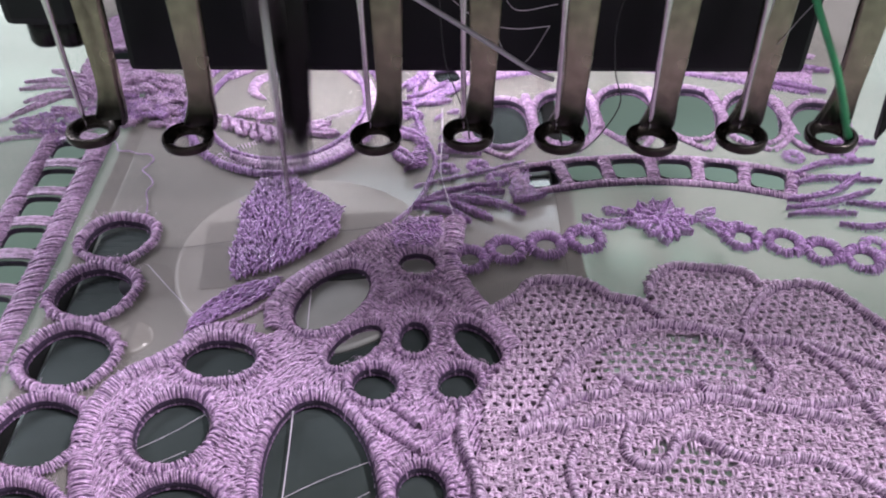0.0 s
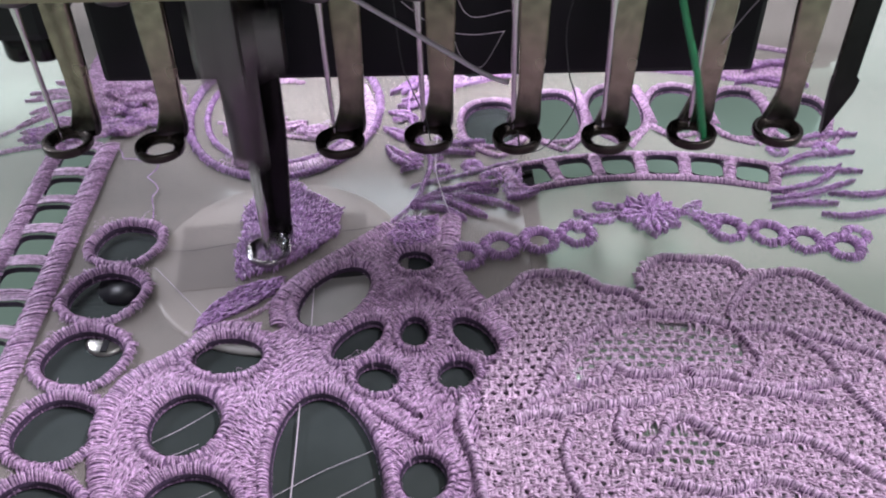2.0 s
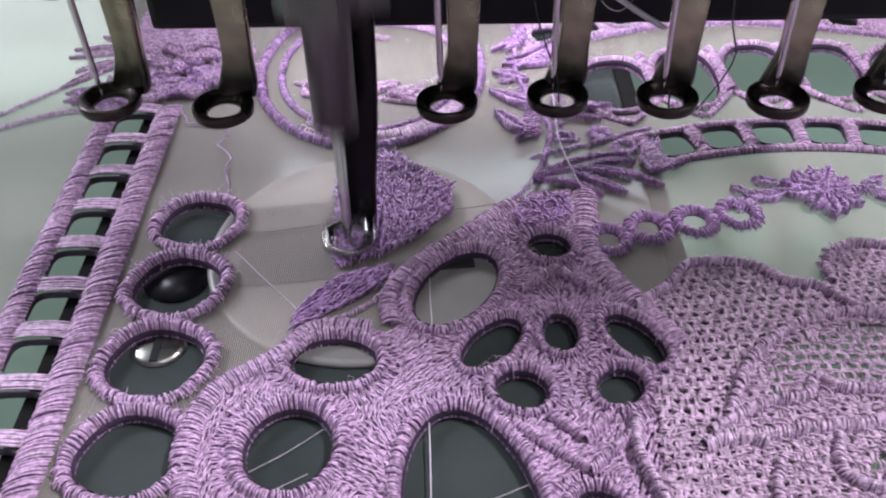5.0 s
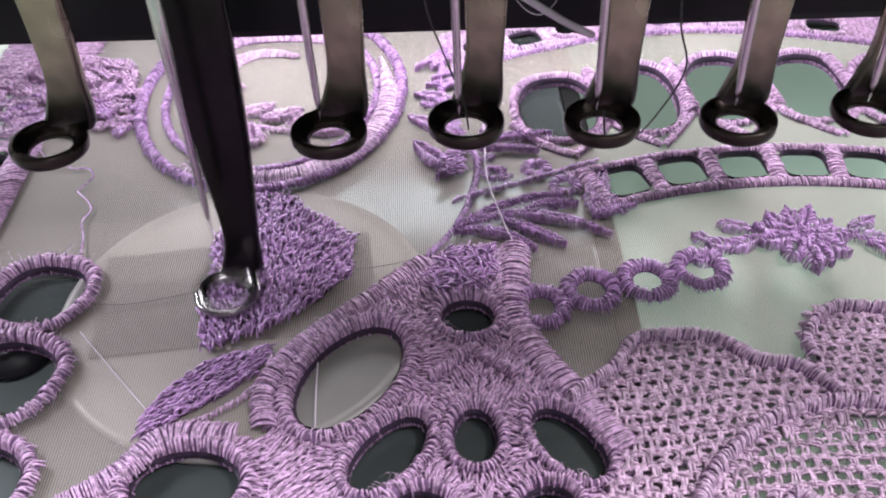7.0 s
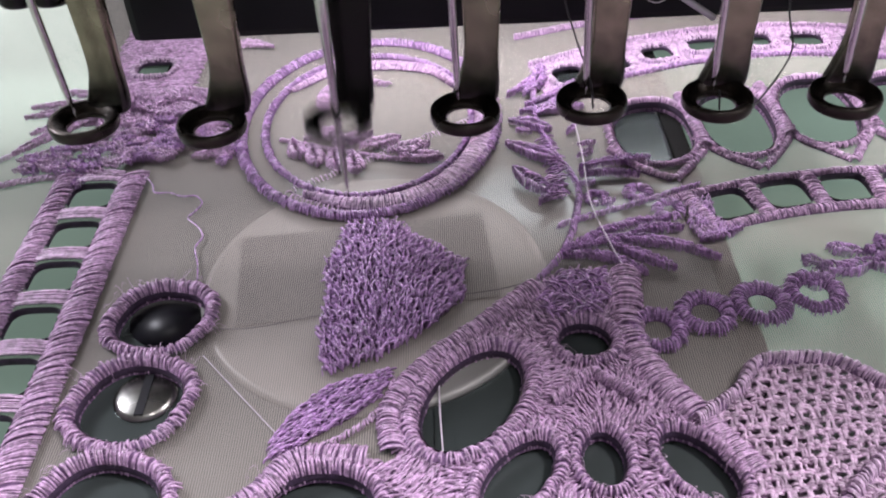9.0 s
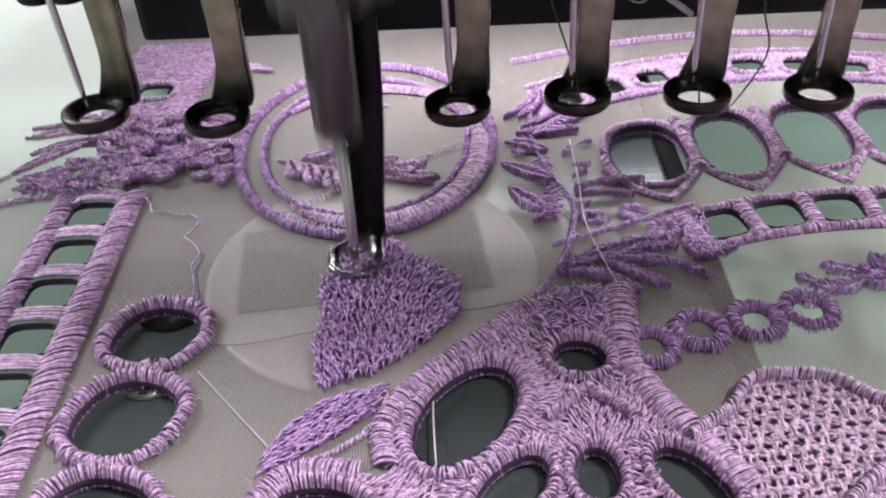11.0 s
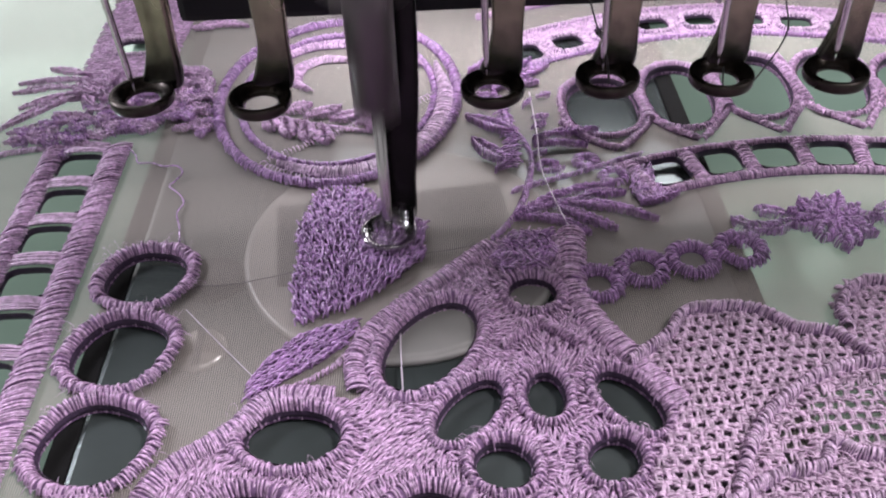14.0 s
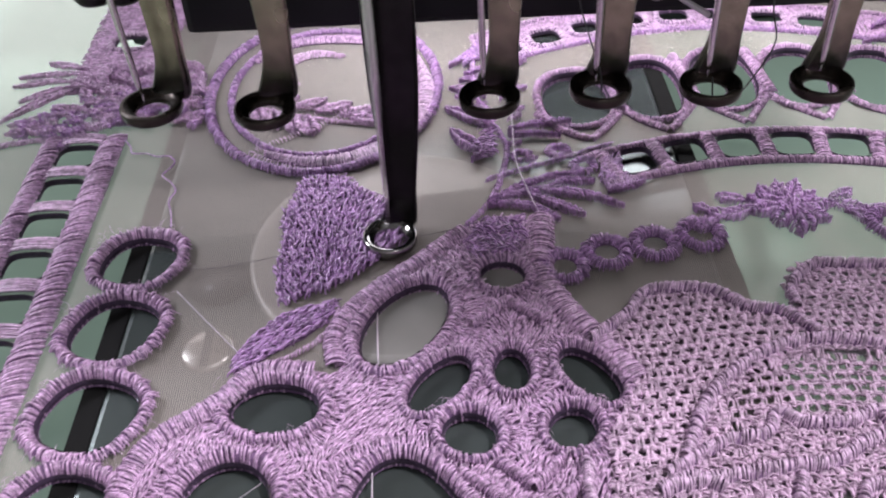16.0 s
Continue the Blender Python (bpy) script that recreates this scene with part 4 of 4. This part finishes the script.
loose([(-46, 39, 0.8), (-44.2, 36.6, 0.7), (-43.4, 34.6, 0.5), (-40.8, 34.2, 0.6), (-38.6, 33.2, 0.5), (-36.2, 33.0, 0.6), (-34.6, 30.6, 0.9), (-35.6, 28.8, 0.5), (-36.3, 27.2, 0.5), (-34.2, 24.8, 0.6), (-33.0, 22.4, 0.5), (-33.6, 19.6, 0.6), (-32.6, 16.2, 0.5), (-31.7, 12, 0.8)], M_THREAD_DEEP, "loose kinked lilac thread tail", 0.14, 90)
loose([(28.3, 51.3, 1.0), (28.2, 37.9, 1.3), (27.8, 26.0, 1.6), (29.2, 16.7, 1.6), (30.7, 9.5, 1.4), (31.5, 4.8, 1.0)], M_WHITE_THREAD, "pale loose thread", 0.12)
loose([(-28, -3, 0.4), (-22, -10, 0.3), (-16, -17, 0.4)], M_WHITE_THREAD, "pale thread across the gauze", 0.075)
loose([(-28, 2.2, 0.3), (-22, 2.0, 0.4), (-12.5, 4, 0.5)], M_GREY_THREAD, "fine grey thread", 0.07)
loose([(7.6, 7, 0.5), (13, 8, 0.4), (18, 9.4, 0.6)], M_GREY_THREAD, "fine grey thread", 0.07)

loose([(3.7, -5, 0.2), (3.8, -13, -0.2), (4.2, -21, 0.2)], M_WHITE_THREAD, "pale thread hanging across an eyelet", 0.10)
loose([(3.6, -33, 0.2), (3.9, -44, -0.3), (4.1, -58, -0.3), (4.3, -72, 0.2)], M_WHITE_THREAD, "pale thread hanging across an eyelet", 0.10)
for pts in ([(-21, -46, -0.3), (-15, -42, -0.4), (-8, -36.5, -0.2)], [(-18, -49, -0.3), (-12, -45.5, -0.4)], [(1, -56, -0.3), (9, -51, -0.5), (18, -47, -0.2)], [(3, -62, -0.3), (10, -57, -0.5), (17, -53, -0.2)], [(-16, -59, -0.3), (-8, -54.5, -0.3)]):
    loose(pts, M_WHITE_THREAD, "fine pale frayed hair", 0.045)

# ---------------------------------------------------------------- what lies under the cloth
table = tagged(part("table", box(1.6, 1.0, 0.03, (0, 0.0, -0.055), 0.002), M_TABLE, None), "pale green laminate table under the cloth", "table", kind="structure")
for lx in (-0.74, 0.74):
    for ly in (-0.44, 0.44):
        part("leg", box(0.05, 0.05, 0.732, (lx, ly, -0.435), 0.004), M_CLAMP, table, "grey steel table leg")
machine = thing("embroidery_machine", "multi-needle embroidery machine with black head and steel arm", "embroidery machine")
arm = part("arm", box(0.0930, 0.40, 0.0385, (0.0057, 0.09, -0.0207), 0.0008), M_PLATE, machine, "polished steel arm plate")
for x in (-0.0425, 0.0540):
    part("arm_edge", box(0.0034, 0.40, 0.038, (x, 0.09, -0.0206), 0.0003), M_RUBBER, machine, "black rubber edge")
plate = part("needle_plate", lathe([(0.0, 0), (0.0255, 0), (0.0255, 0.0005), (0.0249, 0.0009), (0.0243, 0.0009), (0.0238, 0.0007), (0.0234, 0.00068), (0.0230, 0.00068), (0.0, 0.00068)], 72), M_NEEDLE_PLATE, machine, "round brushed steel needle plate", pose(0.0022, 0.0, -0.0014))
part("plate_insert", box(0.038, 0.0195, 0.0007, (0, 0, 0), 0.0002), M_SLOT, plate, "dark grey insert", pose(-0.0015, 0.0028, 0.0007, 0, 0, 6))
part("plate_hole", lathe([(0.0, 0), (0.0050, 0), (0.0052, 0.0003), (0.0, 0.0003)], 28), M_BLACK, machine, "dark round hole", pose(-0.0276, -0.0062, -0.0014))
screw = part("plate_screw", lathe([(0.0, 0), (0.0042, 0), (0.0042, 0.0002), (0.0033, 0.0006), (0.0, 0.0007)], 32), M_SCREW, machine, "chrome slotted screw", pose(-0.0272, -0.0205, -0.0014))
part("screw_slot", box(0.0012, 0.0070, 0.0004, (0, 0, 0.0006)), M_BLACK, screw)

# ---------------------------------------------------------------- presser feet, needles
FOOT_Z = 0.0280


def build_foot(mat, label, ring_mat, ring_label, broad=0.0):
    """A flat bar that bends forward into a flat ring; the ring's centre is the origin."""
    path = [(0.0010, 0.0040, 0.0003, 0.0030), (0.0013, 0.0041, 0.0012, 0.0030), (0.0017, 0.0043, 0.0030, 0.0027), (0.0021, 0.0045, 0.0065, 0.0022), (0.0022, 0.0046, 0.012, 0.0023), (0.0021, 0.0046, 0.024, 0.0027), (0.0021, 0.0046, 0.040, 0.0029), (0.0021, 0.0046, 0.070, 0.0029)]
    path = [(x, y, z, w + broad * min(1.0, max(0.0, (z - 0.004) / 0.022))) for x, y, z, w in path]
    fine = sweep(path, 48)
    bm = bmesh.new()
    rings = []
    for x, y, z, w in fine:
        d = 0.0010
        rings.append([bm.verts.new((x + sx * w, y + sy * d, z)) for sx, sy in ((-1, -0.5), (-0.84, -1), (0.84, -1), (1, -0.5), (1, 0.5), (0.84, 1), (-0.84, 1), (-1, 0.5))])
    for a, b in zip(rings, rings[1:]):
        for i in range(8):
            bm.faces.new((a[i], a[(i + 1) % 8], b[(i + 1) % 8], b[i])).smooth = i != 1
    bm.faces.new(rings[0][::-1])
    bm.faces.new(rings[-1])
    bmesh.ops.recalc_face_normals(bm, faces=bm.faces)
    foot = part("presser_foot", bm, mat, machine, label)
    bm = lathe([(0.0024, -0.0004), (0.0040, -0.0005), (0.0043, -0.0003), (0.00445, 0.0000), (0.0045, 0.0009), (0.0044, 0.0012), (0.0041, 0.0013), (0.0036, 0.0012), (0.0031, 0.0008), (0.0027, 0.0005), (0.0024, 0.0002), (0.0024, -0.0004)], 48)
    part("foot_ring", bm, ring_mat, foot, ring_label)
    return foot


def build_needle():
    needle = part("needle", lathe([(0.00005, 0), (0.0003, 0.0016), (0.00045, 0.004), (0.0005, 0.020), (0.0008, 0.026), (0.00095, 0.048)], 14), M_NEEDLE, machine, "bright steel needle")
    bm = lathe([(0.0026, 0.0455), (0.0033, 0.0462), (0.0034, 0.064), (0.0034, 0.0655)], 20)
    lathe([(0.0060, 0.0652), (0.0068, 0.0660), (0.0068, 0.075), (0.0060, 0.0758), (0.0046, 0.0760), (0.0046, 0.11)], 28, bm)
    box(0.0070, 0.0085, 0.034, (-0.0006, -0.0040, 0.0825), 0.0008, bm)
    box(0.0046, 0.0046, 0.0085, (0.0068, -0.0022, 0.0712), 0.0005, bm)
    part("needle_clamp", bm, M_CLAMP, needle, "grey steel needle clamp")
    return needle


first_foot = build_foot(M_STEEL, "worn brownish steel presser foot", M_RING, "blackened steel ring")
first_needle = build_needle()
SHIFT = {-2: (-0.3, 0.8), -1: (-0.2, -0.6), 1: (0.3, -0.4), 2: (0.3, 0.4), 3: (0.2, -0.1), 4: (0.3, -0.5), 5: (-0.2, 0.1), 6: (-0.6, 0.3)}
for i, (dx, dz) in SHIFT.items():
    mf = pose(0.016 * i + dx * MM, 0, FOOT_Z - 0.0008 + dz * MM, 0, 0, -3 if i > -2 else -16)
    mn = pose(0.016 * i + dx * MM - 0.0008, -0.0002, FOOT_Z + 0.0014, 0, -1.5, 0)
    if i == -2:
        first_foot.matrix_basis, first_needle.matrix_basis = mf, mn
    else:
        copy_thing(first_foot, mf)
        if i not in (-1, 6):
            copy_thing(first_needle, mn)
    bm = lathe([(0.0022, 0), (0.0036, 0.0008), (0.0038, 0.0020), (0.0038, 0.012)], 20)
    part("bar_collar", bm, M_CLAMP, machine, "dark steel collar", pose(0.016 * i - 0.0012, 0.0005, 0.0550))
active_foot = build_foot(M_DARK, "blackened working presser foot", M_CHROME, "dark chrome ring", 0.0010)
active_needle = build_needle()

# ---------------------------------------------------------------- machine head behind the feet
head = part("head_housing", box(0.1252, 0.09, 0.14, (0.0327, 0.0622, 0.1003), 0.0012), M_BLACK, machine, "black machine head housing")
# Block added out of view, so the table mirrors dark in the arch openings.
part("reflection_block", box(0.26, 0.18, 0.066, (0.045, 0.230, -0.006), 0.003), M_BLACK, machine, "unseen black block, mirrored dark in the table")
part("front_cover", box(0.34, 0.010, 0.05, (0.03, -0.009, 0.0860), 0.002), M_BEIGE, machine, "beige enamelled front cover")
bracket = part("end_bracket", box(0.012, 0.020, 0.05, (-0.0375, 0.014, 0.071), 0.0015), M_BLACK, machine, "black end bracket")
for z, x in ((0.0455, -0.0385), (0.0455, -0.0345)):
    part("bracket_screw", lathe([(0.0, 0), (0.0026, 0.0), (0.0030, 0.0006), (0.0030, 0.0046), (0.0022, 0.0056), (0.0, 0.0056)], 14), M_DARK, bracket, "dark knurled screw", pose(x, 0.008, z - 0.004))


def build_picker():
    """A flat dark blade with a sharp point, on its shaft."""
    bm = bmesh.new()
    prof = [(0.0, 0.0), (0.0010, 0.004), (0.0021, 0.0085), (0.0023, 0.0110), (0.0019, 0.0118), (0.0021, 0.05)]
    front, back = [], []
    for y, out in ((-0.0006, front), (0.0006, back)):
        for w, z in prof:
            out.append((bm.verts.new((-0.3 * w, y, z)), bm.verts.new((1.7 * w + 0.00002, y, z))))
    for (a, b), (c, d) in zip(front, front[1:]):
        bm.faces.new((a, b, d, c))
    for (a, b), (c, d) in zip(back, back[1:]):
        bm.faces.new((b, a, c, d))
    for k in range(2):
        for f0, f1, b0, b1 in zip(front, front[1:], back, back[1:]):
            bm.faces.new((f0[k], f1[k], b1[k], b0[k]))
    bmesh.ops.recalc_face_normals(bm, faces=bm.faces)
    return part("thread_blade", bm, M_DARK, machine, "dark pointed thread blade", pose(0.1032, 0.0, 0.0275))


build_picker()


# ---- threads that run through the machine
def strand(points, mat, label, r):
    ob = part("thread", tube([Vector(p) * MM for p in sweep(points, 30)], r * MM, 6), mat, None)
    return tagged(ob, label, "thread")


strand([(14, -5, 62), (24, -5, 55.4), (33, -5, 49.5), (41.6, -4, 43.2), (46, 0, 39)], M_WHITE_THREAD, "thick pale thread slanting down past the presser feet", 0.42)
strand([(27, -1, 56), (28, -1, 44), (29.6, 0, 38), (32, 0, 31), (32.6, 0.3, 27)], M_DARK_THREAD, "fine dark thread through a presser foot ring", 0.12)
strand([(48.3, 0, 29), (49.3, 0.5, 24.5), (53, 4, 22), (57, 8, 23), (60, 9, 29), (58, 8, 36), (56, 3, 48), (57, -2, 60)], M_DARK_THREAD, "fine dark thread looping between two presser feet", 0.13)
green_thread = strand([(0.6, -1.5, 48), (-0.4, -1, 32), (0.5, 0, 14), (0, 0, 0)], M_GREEN_THREAD, "green thread swaying in front of the presser feet", 0.6)
strand([(79.4, -0.5, 58), (78.8, 0, 46), (79.3, 0, 34)], M_WHITE_THREAD, "pale thread along a needle", 0.16)
strand([(63.6, -0.5, 58), (63.0, 0, 46), (63.5, 0, 34)], M_WHITE_THREAD, "pale thread along a needle", 0.16)
for pts in ([(28, 9, 50), (34, 9, 45), (40, 9, 43.5), (46, 9, 44)], [(36, 9, 50), (38, 9, 40), (42, 9, 37), (46, 9, 44)], [(47, 9, 48), (40, 9, 47), (37, 9, 52)], [(83, 3, 44), (87, 4, 50), (92, 4, 57)]):
    strand(pts, M_WHITE_THREAD, "wisp of pale loose thread in front of the housing", 0.07)

# ---------------------------------------------------------------- the room around
tagged(part("floor", box(6, 6, 0.1, (0, 0, -0.85)), M_FLOOR, None), "grey workshop floor", "floor", kind="structure")
tagged(part("ceiling", box(6, 6, 0.1, (0, 0, 2.45)), M_WALL, None), "light grey painted ceiling", "ceiling", kind="structure")
for nm, sx, sy, x, y in (("wall_north", 6, 0.1, 0, 2.55), ("wall_south", 6, 0.1, 0, -2.55), ("wall_east", 0.1, 5, 2.55, 0), ("wall_west", 0.1, 5, -2.55, 0)):
    tagged(part(nm, box(sx, sy, 3.2, (x, y, 0.8)), M_WALL, None), "plain light grey painted wall", "wall", kind="structure")


def foot_lift(turn):
    """How far the working foot is raised, 0 to 1, over one stitch."""
    a = (turn + 0.02) % 1.0
    a = a - 1.0 if a > 0.5 else a
    return 0.5 + 0.5 * math.cos(math.pi * min(1.0, max(0.0, (abs(a) - 0.03) / 0.17)))


def motions():
    """All that moves: the cloth in its frame, the working foot and its needle, the green thread that is drawn from foot to foot."""
    walk(cloth, [
        (0.0, pose(-0.00000, 0.00000, 0)),
        (0.5, pose(0.00260, 0.00152, 0)),
        (1.0, pose(0.00545, 0.00366, 0)),
        (1.5, pose(0.00511, 0.00082, 0)),
        (2.0, pose(0.00587, 0.00020, 0)),
        (2.5, pose(0.00664, 0.00414, 0)),
        (3.0, pose(0.00826, 0.00190, 0)),
        (3.5, pose(0.00860, 0.00174, 0)),
        (3.7, pose(0.00732, 0.00401, 0)),
        (5.8, pose(0.01274, -0.00430, 0)),
        (6.0, pose(0.01340, -0.00569, 0)),
        (6.5, pose(0.00959, -0.00446, 0)),
        (7.0, pose(0.00902, -0.00187, 0)),
        (7.5, pose(0.00966, -0.00392, 0)),
        (8.0, pose(0.01111, -0.00895, 0)),
        (8.5, pose(0.01105, -0.01177, 0)),
        (9.0, pose(0.00779, -0.01213, 0)),
        (11.3, pose(0.00794, -0.02086, 0)),
        (11.5, pose(0.00725, -0.02215, 0)),
        (12.0, pose(0.00455, -0.02141, 0)),
        (12.5, pose(0.00111, -0.02025, 0)),
        (13.0, pose(-0.00019, -0.01908, 0)),
        (13.5, pose(-0.00178, -0.01288, 0)),
        (14.0, pose(-0.00196, -0.01098, 0)),
        (14.5, pose(-0.00578, -0.01552, 0)),
        (15.0, pose(-0.00723, -0.01261, 0)),
        (15.5, pose(-0.00544, -0.00747, 0)),
        (16.0, pose(-0.00557, -0.00623, 0)),
    ])
    walk(green_thread, [
        (0.0, pose(0.0983, -0.0008, 0.0279, 0, -26.1, 0)),
        (0.5, pose(0.0824, -0.0008, 0.0296, 0, -11.5, 0)),
        (1.0, pose(0.0902, -0.0008, 0.0297, 0, -27.8, 0)),
        (1.5, pose(0.1003, -0.0008, 0.0291, 0, -35.1, 0)),
        (2.0, pose(0.0821, -0.0008, 0.0260, 0, -16.0, 0)),
        (2.5, pose(0.0700, -0.0008, 0.0259, 0, -3.9, 0)),
        (3.0, pose(0.0647, -0.0008, 0.0307, 0, 4.1, 0)),
        (3.5, pose(0.0927, -0.0008, 0.0287, 0, -21.6, 0)),
        (3.7, pose(0.0947, -0.0008, 0.0287, 0, -21.6, 0)),
        (16.0, pose(0.0957, -0.0008, 0.0287, 0, -21.6, 0)),
    ])
    foot_rows, needle_rows = [], []
    for k in range(FPS * 16 + 1):
        t = k / FPS
        turn = (10.6617 * t + 0.06) % 1.0  # a stitch takes about 94 ms
        tip = 2.0 - 26.0 * math.cos(2 * math.pi * (turn - 0.36))
        lift = 26.5 * foot_lift(turn)
        foot_rows.append((t, pose(0, 0, 0.0010 + lift * MM, 0, 0, -3)))
        needle_rows.append((t, pose(0, -0.0004, tip * MM)))
    walk(active_foot, foot_rows)
    walk(active_needle, needle_rows)


motions()
